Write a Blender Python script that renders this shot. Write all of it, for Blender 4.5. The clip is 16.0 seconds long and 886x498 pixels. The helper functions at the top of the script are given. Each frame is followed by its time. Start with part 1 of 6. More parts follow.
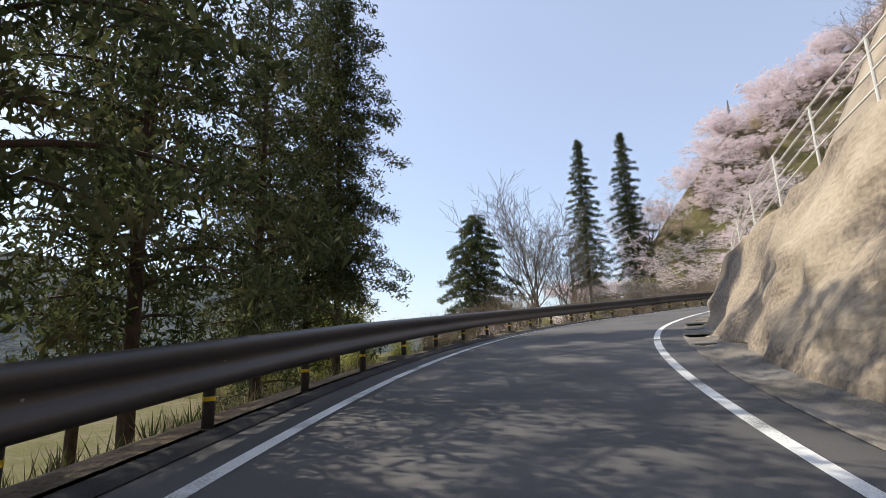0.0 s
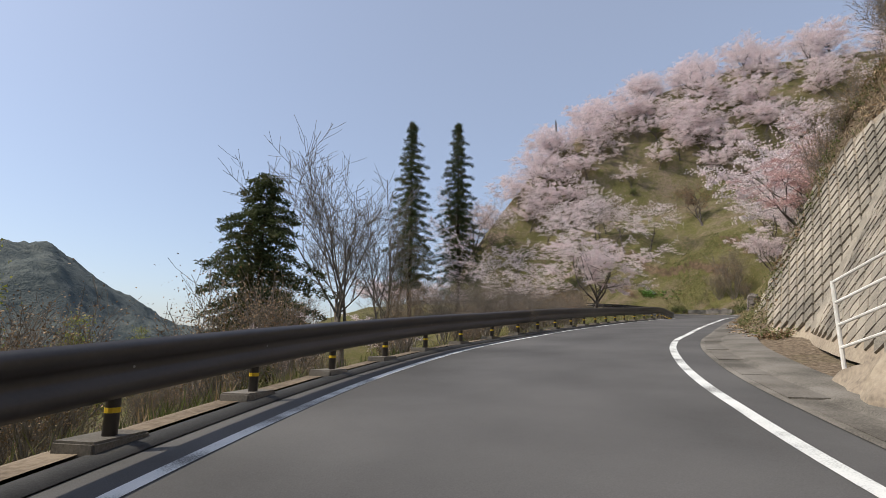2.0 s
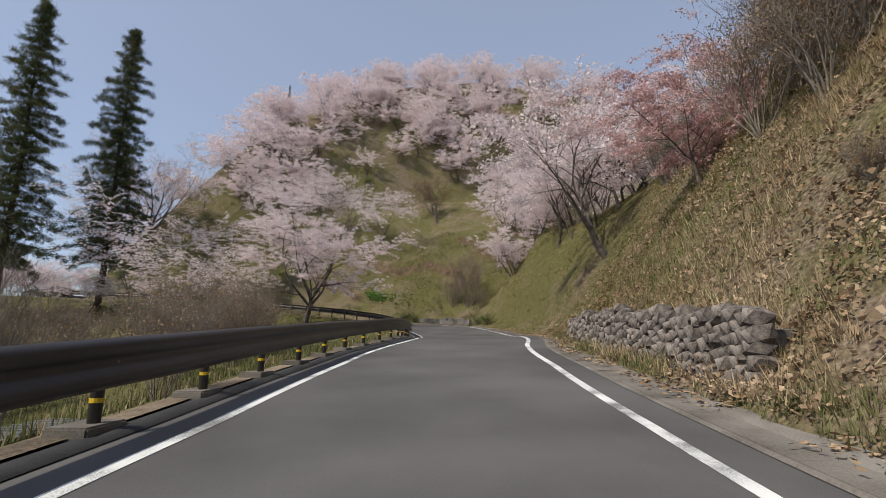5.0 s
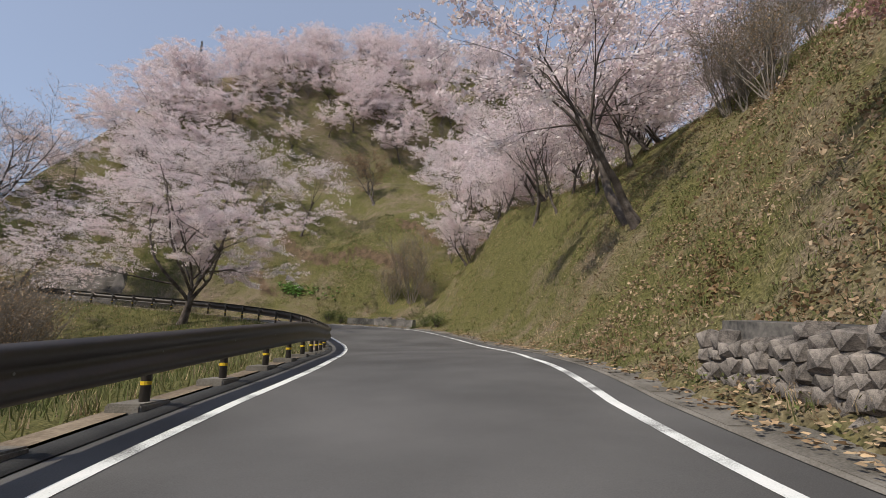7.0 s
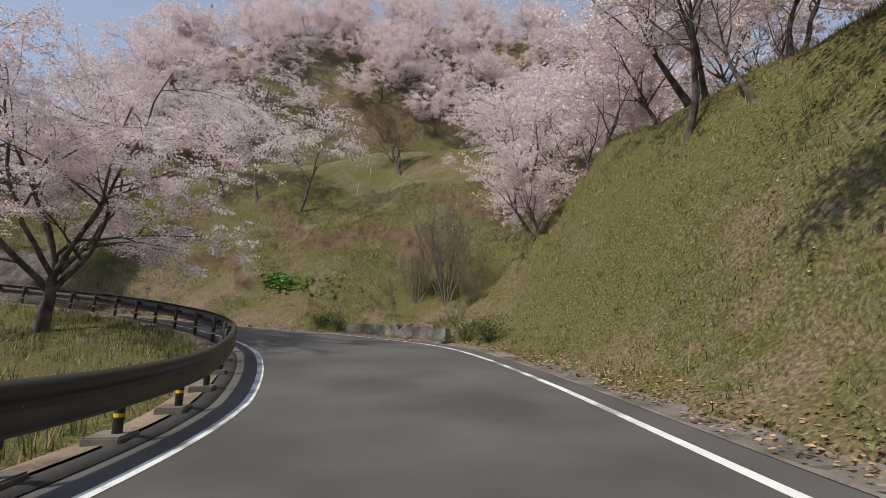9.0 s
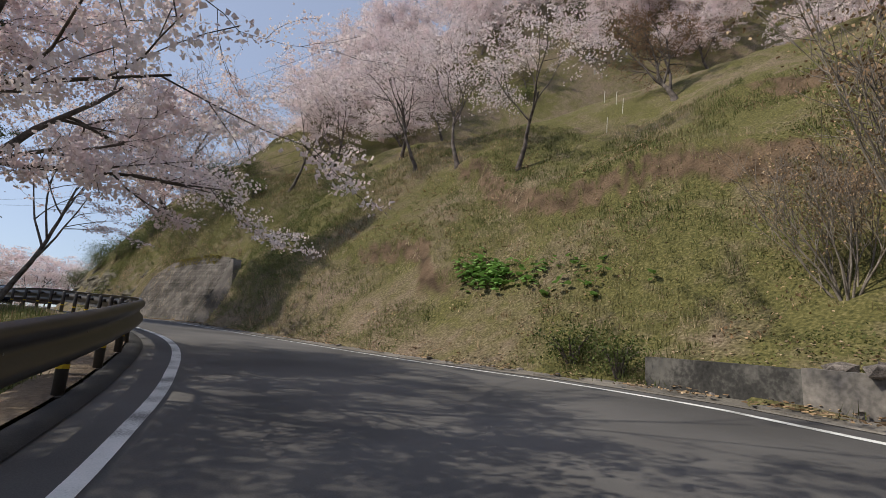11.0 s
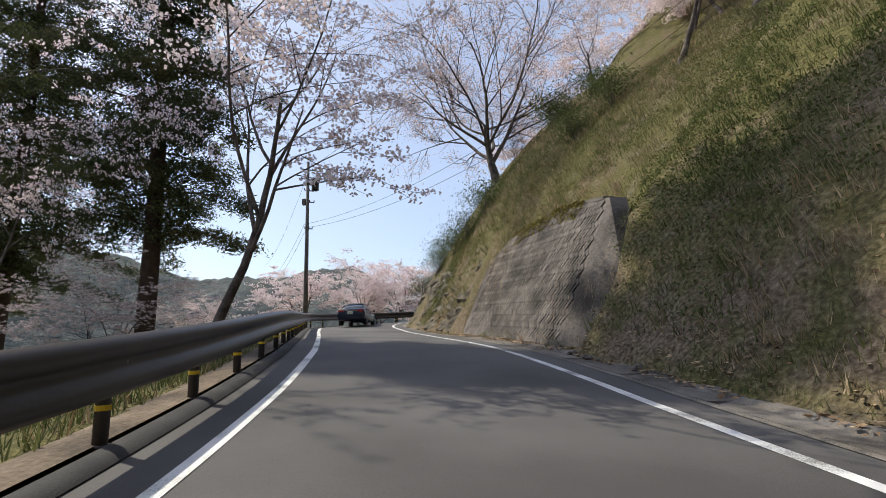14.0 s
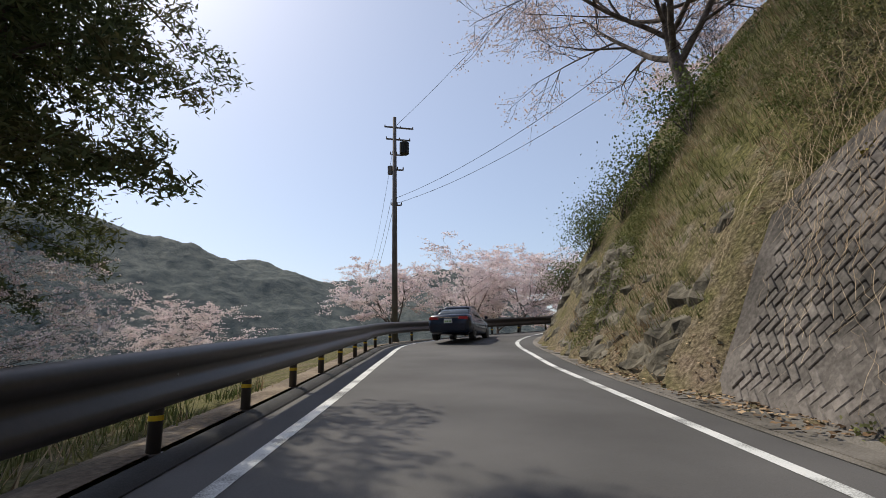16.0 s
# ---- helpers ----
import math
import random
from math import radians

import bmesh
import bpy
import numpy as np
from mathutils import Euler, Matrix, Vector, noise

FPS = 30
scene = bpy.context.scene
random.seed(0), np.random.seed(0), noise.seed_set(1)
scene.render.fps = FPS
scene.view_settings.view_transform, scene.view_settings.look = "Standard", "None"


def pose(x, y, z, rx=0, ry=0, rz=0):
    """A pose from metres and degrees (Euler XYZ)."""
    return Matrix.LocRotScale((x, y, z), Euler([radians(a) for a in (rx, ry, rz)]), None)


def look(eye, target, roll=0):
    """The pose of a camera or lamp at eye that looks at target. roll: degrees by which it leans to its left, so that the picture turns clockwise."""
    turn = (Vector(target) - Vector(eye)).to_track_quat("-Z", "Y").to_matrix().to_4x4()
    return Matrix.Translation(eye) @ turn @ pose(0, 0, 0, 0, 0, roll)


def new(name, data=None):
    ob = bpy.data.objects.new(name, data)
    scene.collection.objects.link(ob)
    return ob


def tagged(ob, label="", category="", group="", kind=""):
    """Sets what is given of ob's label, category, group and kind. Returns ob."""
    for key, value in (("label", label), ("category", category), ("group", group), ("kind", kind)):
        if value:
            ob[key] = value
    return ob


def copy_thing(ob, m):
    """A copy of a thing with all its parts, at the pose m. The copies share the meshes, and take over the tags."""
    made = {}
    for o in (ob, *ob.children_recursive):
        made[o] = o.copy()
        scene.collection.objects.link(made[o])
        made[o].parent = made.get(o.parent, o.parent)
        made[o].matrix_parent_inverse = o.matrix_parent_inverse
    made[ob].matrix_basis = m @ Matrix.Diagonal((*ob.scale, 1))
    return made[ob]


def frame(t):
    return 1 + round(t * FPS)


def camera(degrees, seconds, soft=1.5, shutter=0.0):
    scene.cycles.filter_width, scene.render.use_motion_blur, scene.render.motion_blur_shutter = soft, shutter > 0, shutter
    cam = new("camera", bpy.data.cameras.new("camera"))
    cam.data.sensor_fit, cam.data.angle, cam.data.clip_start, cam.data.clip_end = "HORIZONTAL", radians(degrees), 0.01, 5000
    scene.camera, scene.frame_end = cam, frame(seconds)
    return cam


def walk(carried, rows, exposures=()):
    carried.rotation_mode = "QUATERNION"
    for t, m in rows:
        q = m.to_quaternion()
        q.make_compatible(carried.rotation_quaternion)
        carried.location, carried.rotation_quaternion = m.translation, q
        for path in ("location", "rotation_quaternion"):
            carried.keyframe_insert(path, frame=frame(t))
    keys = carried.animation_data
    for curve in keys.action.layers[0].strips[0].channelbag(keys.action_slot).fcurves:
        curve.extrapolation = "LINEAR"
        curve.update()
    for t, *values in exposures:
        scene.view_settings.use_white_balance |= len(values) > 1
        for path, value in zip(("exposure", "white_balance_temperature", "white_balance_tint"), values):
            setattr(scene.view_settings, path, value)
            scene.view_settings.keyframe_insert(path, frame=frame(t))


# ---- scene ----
import itertools

# the drive: seconds, place in metres, yaw, pitch and roll in degrees
ROWS = [
    (0, 0.00, 0.00, 1.22, -1.48, 11.22, 2.18),
    (0.5, 0.55, 3.77, 1.57, -7.00, 11.05, 1.04),
    (1, 1.50, 7.53, 1.90, -11.74, 11.35, 0.60),
    (1.5, 2.66, 11.04, 2.24, -17.34, 10.67, 0.21),
    (2, 4.03, 14.20, 2.53, -22.96, 10.78, -0.46),
    (2.5, 5.67, 17.08, 2.82, -28.84, 10.45, -0.90),
    (3, 7.49, 19.67, 3.07, -34.09, 11.06, -0.28),
    (3.5, 9.54, 22.12, 3.33, -39.65, 11.06, 0.16),
    (4, 11.87, 24.29, 3.61, -45.08, 11.07, -0.20),
    (4.5, 14.29, 26.12, 3.88, -50.00, 11.04, -0.38),
    (5, 16.70, 27.86, 4.13, -54.29, 11.08, -0.34),
    (5.7, 20.09, 30.17, 4.46, -58.44, 10.95, 0.11),
    (6.25, 22.28, 31.96, 4.62, -60.56, 10.93, 0.13),
    (6.8, 24.60, 33.73, 4.79, -61.70, 10.90, -0.07),
    (7.5, 28.46, 35.91, 5.13, -61.79, 10.72, -0.55),
    (8, 31.45, 37.44, 5.42, -61.28, 10.58, -0.58),
    (8.7, 36.39, 40.26, 5.72, -58.53, 10.85, -0.64),
    (9.25, 40.52, 43.47, 5.79, -55.11, 11.71, -1.44),
    (9.8, 44.36, 47.05, 5.90, -49.66, 12.62, -2.31),
    (10.5, 48.15, 51.35, 6.38, -38.44, 13.06, -2.60),
    (11, 49.56, 53.99, 6.76, -29.94, 12.53, -1.93),
    (11.5, 50.55, 56.54, 7.08, -22.12, 12.16, -1.46),
    (12, 51.22, 59.44, 7.38, -13.91, 11.64, -0.55),
    (12.5, 51.61, 62.37, 7.67, -6.55, 11.17, 0.52),
    (13, 51.61, 65.62, 7.95, 0.43, 10.82, 1.55),
    (13.5, 51.43, 68.56, 8.20, 6.01, 10.59, 1.78),
    (14, 50.93, 71.64, 8.45, 11.39, 10.57, 1.82),
    (14.5, 50.26, 74.49, 8.70, 15.62, 10.60, 1.82),
    (15, 49.38, 77.40, 8.94, 19.50, 10.80, 1.50),
    (15.5, 48.33, 80.47, 9.25, 22.52, 10.90, 1.23),
    (16, 47.22, 83.12, 9.51, 24.95, 10.87, 1.11),
]
cam = camera(84.0, 16.0, soft=0.7)
walk(cam, [(t, pose(x, y, z, 90 + pitch, roll, yaw)) for t, x, y, z, yaw, pitch, roll in ROWS],
     [(0, 0.55), (1, 0.42), (2, 0.12), (4, 0.0), (5, 0.02), (8, 0.03), (10.4, 0.05), (12, 0.0), (14.2, 0.38), (15.2, 0.18), (16, 0.0)])

# ---- world and sun ----
SUN_AZ, SUN_EL = 70.0, 48.0  # degrees to the left of +y, and up
sun_dir = Vector((-math.sin(radians(SUN_AZ)) * math.cos(radians(SUN_EL)), math.cos(radians(SUN_AZ)) * math.cos(radians(SUN_EL)), math.sin(radians(SUN_EL))))
world = bpy.data.worlds.new("sky")
scene.world = world
world.use_nodes = True
wn = world.node_tree.nodes
sky = wn.new("ShaderNodeTexSky")
sky.sky_type, sky.sun_disc = "NISHITA", False
sky.sun_elevation, sky.sun_rotation = radians(SUN_EL), radians(-SUN_AZ)
sky.altitude, sky.air_density, sky.dust_density, sky.ozone_density = 150, 1.0, 1.7, 3.2
wn["Background"].inputs[1].default_value = 0.135
haze = wn.new("ShaderNodeMix")
haze.data_type = "RGBA"
haze.inputs["Factor"].default_value = 0.30
haze.inputs["B"].default_value = (5.4, 5.7, 6.6, 1)
world.node_tree.links.new(sky.outputs[0], haze.inputs["A"])
world.node_tree.links.new(haze.outputs["Result"], wn["Background"].inputs[0])
sun_data = bpy.data.lights.new("sun", "SUN")
sun_data.energy, sun_data.angle, sun_data.color = 3.9, radians(0.6), (1.0, 0.91, 0.76)
sun = new("sun", sun_data)
sun.matrix_world = look(sun_dir * 300, (0, 0, 0))


# ---- small toolkit ----
class Geo:
    """Gathers vertices and faces of one mesh."""

    def __init__(self):
        self.v, self.f, self.n = [], [], 0

    def add(self, verts, faces):
        verts = np.asarray(verts, float).reshape(-1, 3)
        self.v.append(verts)
        self.f += [tuple(i + self.n for i in face) for face in faces]
        self.n += len(verts)

    def quads(self, corners):
        """corners: (n, k, 3), one loose face each."""
        n, k, _ = corners.shape
        self.v.append(corners.reshape(-1, 3))
        self.f += (np.arange(n * k).reshape(n, k) + self.n).tolist()
        self.n += n * k

    def tube(self, pts, radii, sides=6, cap=True):
        pts = np.asarray(pts, float)
        m = len(pts)
        tan = np.gradient(pts, axis=0)
        tan /= np.linalg.norm(tan, axis=1)[:, None] + 1e-9
        ref = np.array([0.31, 0.2, 0.93]) if abs(tan[0, 2]) < 0.8 else np.array([0.95, 0.2, 0.1])
        a = np.cross(tan, ref)
        a /= np.linalg.norm(a, axis=1)[:, None] + 1e-9
        b = np.cross(tan, a)
        ang = np.arange(sides) * 2 * math.pi / sides
        ring = np.cos(ang)[None, :, None] * a[:, None] + np.sin(ang)[None, :, None] * b[:, None]
        verts = pts[:, None] + ring * np.asarray(radii, float)[:, None, None]
        faces = [(i * sides + j, i * sides + (j + 1) % sides, (i + 1) * sides + (j + 1) % sides, (i + 1) * sides + j) for i in range(m - 1) for j in range(sides)]
        if cap:
            faces += [tuple(range(sides))[::-1], tuple((m - 1) * sides + j for j in range(sides))]
        self.add(verts.reshape(-1, 3), faces)

    def box(self, size, at=(0, 0, 0), bevel=0.0, m=None):
        x, y, z = (q / 2 for q in size)
        if bevel <= 0:
            v = np.array([(i * x, j * y, k * z) for i in (-1, 1) for j in (-1, 1) for k in (-1, 1)])
            f = [(0, 1, 3, 2), (4, 6, 7, 5), (0, 4, 5, 1), (2, 3, 7, 6), (0, 2, 6, 4), (1, 5, 7, 3)]
        else:
            bm = bmesh.new()
            bmesh.ops.create_cube(bm, size=1.0)
            bmesh.ops.scale(bm, vec=size, verts=bm.verts)
            bmesh.ops.bevel(bm, geom=bm.edges[:], offset=bevel, segments=2, affect="EDGES")
            bm.verts.index_update()
            v = np.array([q.co[:] for q in bm.verts])
            f = [tuple(q.index for q in p.verts) for p in bm.faces]
            bm.free()
        if m is not None:
            v = v @ np.array(m.to_3x3()).T + np.array(m.translation)
        self.add(v + np.asarray(at, float), f)

    def mesh(self, name, mat=None, smooth=False):
        me = bpy.data.meshes.new(name)
        me.from_pydata(np.concatenate(self.v).tolist() if self.v else [], [], self.f)
        if mat:
            me.materials.append(mat)
        if smooth:
            me.polygons.foreach_set("use_smooth", [True] * len(me.polygons))
        me.update()
        return me


def part(name, geo, mat, parent=None, label="", smooth=False, at=None):
    """One mesh object, under a thing or on its own."""
    me = geo if isinstance(geo, bpy.types.Mesh) else geo.mesh(name, mat, smooth)
    ob = new(name, me)
    if parent is not None:
        ob.parent = parent
    if at is not None:
        ob.matrix_basis = at
    if label:
        ob["label"] = label
    return ob


def thing(name, at, label, category, group="", kind=""):
    ob = new(name)
    ob.empty_display_size = 0.2
    ob.matrix_basis = at
    return tagged(ob, label, category, group, kind)


class Lattice:
    """Smooth value noise on the plane, seeded."""

    def __init__(self, seed):
        self.g = np.random.RandomState(seed).rand(257, 257)

    def __call__(self, x, y, size):
        x, y = np.asarray(x) / size, np.asarray(y) / size
        i, j = np.floor(x).astype(int), np.floor(y).astype(int)
        u, v = x - i, y - j
        u, v = u * u * (3 - 2 * u), v * v * (3 - 2 * v)
        i, j = i % 256, j % 256
        g = self.g
        return (g[i, j] * (1 - u) + g[i + 1, j] * u) * (1 - v) + (g[i, j + 1] * (1 - u) + g[i + 1, j + 1] * u) * v - 0.5


lat = Lattice(3)


# ---- the road's line ----
def smooth_line(pts, step):
    """Catmull-Rom through pts (x, y, z, ...), then evened out to one step."""
    p = np.asarray(pts, float)
    p = np.vstack([2 * p[0] - p[1], p, 2 * p[-1] - p[-2]])
    out = []
    for k in range(1, len(p) - 2):
        u = np.linspace(0, 1, 24, endpoint=False)[:, None]
        a, b, c, d = p[k - 1 : k + 3]
        out.append(0.5 * (2 * b + (c - a) * u + (2 * a - 5 * b + 4 * c - d) * u * u + (3 * b - a - 3 * c + d) * u**3))
    out = np.vstack(out + [p[-2:-1]])
    s = np.concatenate([[0], np.cumsum(np.hypot(*np.diff(out[:, :2], axis=0).T))])
    q = np.arange(0, s[-1], step)
    return q, np.stack([np.interp(q, s, out[:, k]) for k in range(out.shape[1])], 1)


EYE = 1.22
line_pts = [(-3.1, -28.1, -1.20, 0), (-1.6, -18.8, -0.75, 1), (-0.5, -8.7, -0.40, 3)]
line_pts += [(x, y, z - EYE, roll) for t, x, y, z, yaw, pitch, roll in ROWS if t in (0, 1, 2, 3, 4, 5, 6.25, 7.5, 8.7, 9.8, 11, 12, 13, 14, 15, 16)]
line_pts += [(44.3, 89.9, 8.69, 1.5), (41.3, 96.6, 9.11, 1), (39.1, 102.2, 9.53, 0), (39.3, 107.2, 9.86, -1), (41.8, 112.7, 10.20, -1.5), (46.2, 117.8, 10.54, -1), (52.4, 123.8, 10.96, 0), (60.7, 131.8, 11.54, 0), (73.2, 144.5, 12.22, 0)]
STEP = 0.5
RS, RL = smooth_line(line_pts, STEP)
RP = RL[:, :2]
RZ = np.convolve(np.pad(RL[:, 2], 6, mode="edge"), np.ones(13) / 13, "valid")
BANK = np.tan(np.radians(np.convolve(np.pad(RL[:, 3], 10, mode="edge"), np.ones(21) / 21, "valid")))
RT = np.gradient(RP, axis=0)
RT /= np.linalg.norm(RT, axis=1)[:, None]
RN = np.stack([RT[:, 1], -RT[:, 0]], 1)  # to the right
CAM_T = np.array([r[0] for r in ROWS])
CAM_S = np.array([RS[np.argmin(np.hypot(RP[:, 0] - r[1], RP[:, 1] - r[2]))] for r in ROWS])


def at_time(t):
    """Metres along the road's line where the drive is at t seconds; past the ends at 6 m a second."""
    return float(CAM_S[0] + 7.4 * t if t < 0 else CAM_S[-1] + 6.2 * (t - 16) if t > 16 else np.interp(t, CAM_T, CAM_S))


def along(table, s):
    """Linear between (time, value) pairs, by metres along the road."""
    return np.interp(s, [at_time(t) for t, v in table], [v for t, v in table])


LEFT = along([(0, 2.14), (1, 2.28), (2, 2.36), (3, 2.59), (3.75, 2.74), (4.5, 2.75), (5.25, 2.58), (6, 2.35), (7, 2.4), (8, 2.65), (8.7, 2.6), (9.4, 2.38), (10, 1.83), (11, 1.60), (12, 1.70), (12.5, 1.73), (13, 1.67), (13.5, 1.66), (14, 1.72), (15, 1.72), (16, 1.66), (17, 1.8), (18.7, 2.0)], RS)
RIGHT = along([(0, 2.09), (1, 2.18), (2, 2.29), (3, 2.34), (3.75, 2.22), (4.5, 2.06), (5.25, 2.15), (6, 2.3), (7, 2.35), (8, 2.12), (8.7, 2.35), (9.4, 3.3), (10, 4.2), (11, 5.1), (11.6, 5.5), (12, 5.5), (12.5, 5.1), (13, 4.00), (13.5, 3.44), (14, 3.14), (15, 2.82), (16, 2.79), (17, 2.6), (18, 2.4)], RS)
SHOULDER = along([(0.5, 1.39), (2.2, 1.27), (3.8, 1.56), (4.6, 1.64), (5.9, 1.31), (8.7, 1.07), (9.3, 1.15), (12.2, 1.11), (13, 1.19), (14.3, 1.43), (15.6, 1.23), (17, 1.23), (18, 0.98)], RS)


def on_road(s, d, up=0.0):
    """World places at s metres along and d metres to the right of the road's line, lying on the banked surface."""
    s, d = np.broadcast_arrays(np.asarray(s, float), np.asarray(d, float))
    pick = lambda a: np.interp(s, RS, a)
    nx, ny = pick(RN[:, 0]), pick(RN[:, 1])
    z = pick(RZ) - np.clip(d, -6, 6) * pick(BANK) + up
    return np.stack([pick(RP[:, 0]) + nx * d, pick(RP[:, 1]) + ny * d, z], -1)


def road_frame(s, d, up=0.0, turn=0.0):
    """A pose on the road: x along the road, y to its left, z up."""
    p = on_road(s, d, up)
    return pose(*p, 0, 0, math.degrees(math.atan2(np.interp(s, RS, RT[:, 1]), np.interp(s, RS, RT[:, 0]))) + turn)


# ---- the lie of the land ----
UP_D = (0, 0.8, 1.6, 3.1, 5.5, 8.6, 12.5, 23.5, 55, 94)
UP = [
    (4.0, (0, 0, 0.04, 2.96, 8.19, 11.7, 14.82, 21.06, 35.88, 46.8)),
    (4.72, (0, 0, 0.47, 3.9, 8.58, 12.09, 15.21, 21.84, 35.88, 46.8)),
    (4.94, (0.08, 1.33, 2.96, 6.08, 9.75, 13.26, 16.38, 22.62, 35.88, 46.8)),
    (5.0, (0.08, 0.94, 2.18, 4.99, 8.97, 12.48, 15.6, 21.84, 35.88, 46.8)),
    (5.6, (0.08, 0.62, 1.72, 4.45, 7.96, 11.39, 14.04, 19.5, 34.32, 46.8)),
    (6.4, (0.08, 0.62, 1.48, 3.74, 6.86, 10.14, 12.87, 17.16, 31.2, 46.8)),
    (7.6, (0.08, 0.55, 1.4, 3.67, 7.02, 10.61, 13.26, 17.16, 31.2, 46.8)),
    (8.7, (0.08, 0.5, 1.2, 3.3, 6.6, 9.9, 12, 15.5, 30, 48)),
    (10.1, (0.08, 0.4, 1.2, 4.7, 8.5, 10, 11.4, 15.5, 31, 47)),
    (10.8, (0.08, 0.3, 0.9, 4.2, 8.6, 10, 11.2, 15.8, 31, 43)),
    (11.6, (0.08, 0.3, 0.7, 1.5, 3.2, 6, 9.2, 16, 31, 39)),
    (12.4, (0.08, 0.39, 0.86, 1.79, 4.21, 7.58, 10.93, 19.39, 33.49, 39.66)),
    (13.6, (0.08, 0.7, 1.4, 2.73, 5.23, 8.55, 11.99, 19.39, 29.97, 35.26)),
    (14.6, (0.08, 1.01, 2.65, 4.37, 6.91, 10.23, 13.75, 19.39, 26.44, 31.73)),
    (15.6, (0.08, 1.09, 3.12, 4.91, 7.41, 10.76, 14.1, 19.39, 26.44, 31.73)),
    (17.0, (0.08, 1.4, 3.28, 5.77, 9.27, 12.34, 14.54, 18.51, 24.68, 28.2)),
    (18.6, (0.08, 1.4, 2.96, 5.3, 8.76, 11.9, 14.54, 18.51, 26.44, 31.73)),
]
DOWN_D = (0, 1.6, 4, 8, 16, 31, 62)
DOWN = [
    (2.5, (0, -0.7, -1.95, -3.51, -5.46, -7.02, -7.8)),
    (5.0, (0, -0.62, -1.72, -3.12, -4.68, -6.24, -7.8)),
    (7.5, (0, -0.31, -0.7, -1.25, -2.34, -4.68, -7.02)),
    (11.5, (0, -0.08, -0.16, -0.39, -1.56, -4.68, -7.02)),
    (13.3, (0, -0.39, -1.17, -2.73, -6.24, -10.92, -14.82)),
    (17.0, (0, -0.31, -1.09, -2.81, -7.02, -13.26, -19.5)),
    (18.6, (0, -0.16, -0.39, -0.94, -3.12, -10.92, -19.5)),
]


def sheet(rows, cols, s, d):
    """Bilinear look-up: rows by time along the road, columns by distance."""
    ss = np.array([at_time(t) for t, _ in rows])
    tab = np.array([v for _, v in rows], float)
    cols = np.array(cols, float)
    i = np.clip(np.searchsorted(ss, s) - 1, 0, len(ss) - 2)
    u = np.clip((s - ss[i]) / (ss[i + 1] - ss[i]), 0, 1)
    j = np.clip(np.searchsorted(cols, d) - 1, 0, len(cols) - 2)
    v = np.clip((d - cols[j]) / (cols[j + 1] - cols[j]), 0, 1)
    return (tab[i, j] * (1 - u) + tab[i + 1, j] * u) * (1 - v) + (tab[i, j + 1] * (1 - u) + tab[i + 1, j + 1] * u) * v


def road_coords(x, y):
    """Nearest place on the road's line: metres along it, and to the right of it."""
    x, y = np.ravel(x), np.ravel(y)
    s, d = np.empty(len(x)), np.empty(len(x))
    for k in range(0, len(x), 20000):
        X, Y = x[k : k + 20000, None], y[k : k + 20000, None]
        q = (X - RP[None, ::2, 0]) ** 2 + (Y - RP[None, ::2, 1]) ** 2
        i = np.argmin(q, 1) * 2
        dx, dy = X[:, 0] - RP[i, 0], Y[:, 0] - RP[i, 1]
        s[k : k + 20000] = RS[i] + dx * RT[i, 0] + dy * RT[i, 1]
        side = np.where(dx * RN[i, 0] + dy * RN[i, 1] < 0, -1, 1)
        d[k : k + 20000] = side * np.hypot(dx, dy)
    return s, d


def scar(s, up, edge=False):
    """An eroded ledge across the second slope, and a smaller one above it."""
    out = 0
    for s0, s1, d0, lift, seed in ((at_time(11.9), at_time(14.6), 7.4, 0.85, 5), (at_time(11.2), at_time(13.0), 11.5, 0.5, 17), (at_time(4.7), at_time(6.2), 5.2, 0.9, 29), (at_time(13.2), at_time(14.8), 3.6, 0.5, 41)):
        q = up - d0 - lat(s + seed, s * 0 + seed, 4.0) * 3.4 - lat(s * 1.0, s * 0 + seed * 2, 1.1) * 0.9
        along_it = np.clip((s - s0) / 2.5, 0, 1) * np.clip((s1 - s) / 2.5, 0, 1)
        out = out + along_it * (np.exp(-((q / 0.45) ** 2)) if edge else lift * (np.clip(q / 0.5 + 0.5, 0, 1) * np.exp(-np.clip(q, 0, 9) / 2.5) - 0.35 * np.exp(-((q + 0.7) ** 2) / 0.5)))
    return out


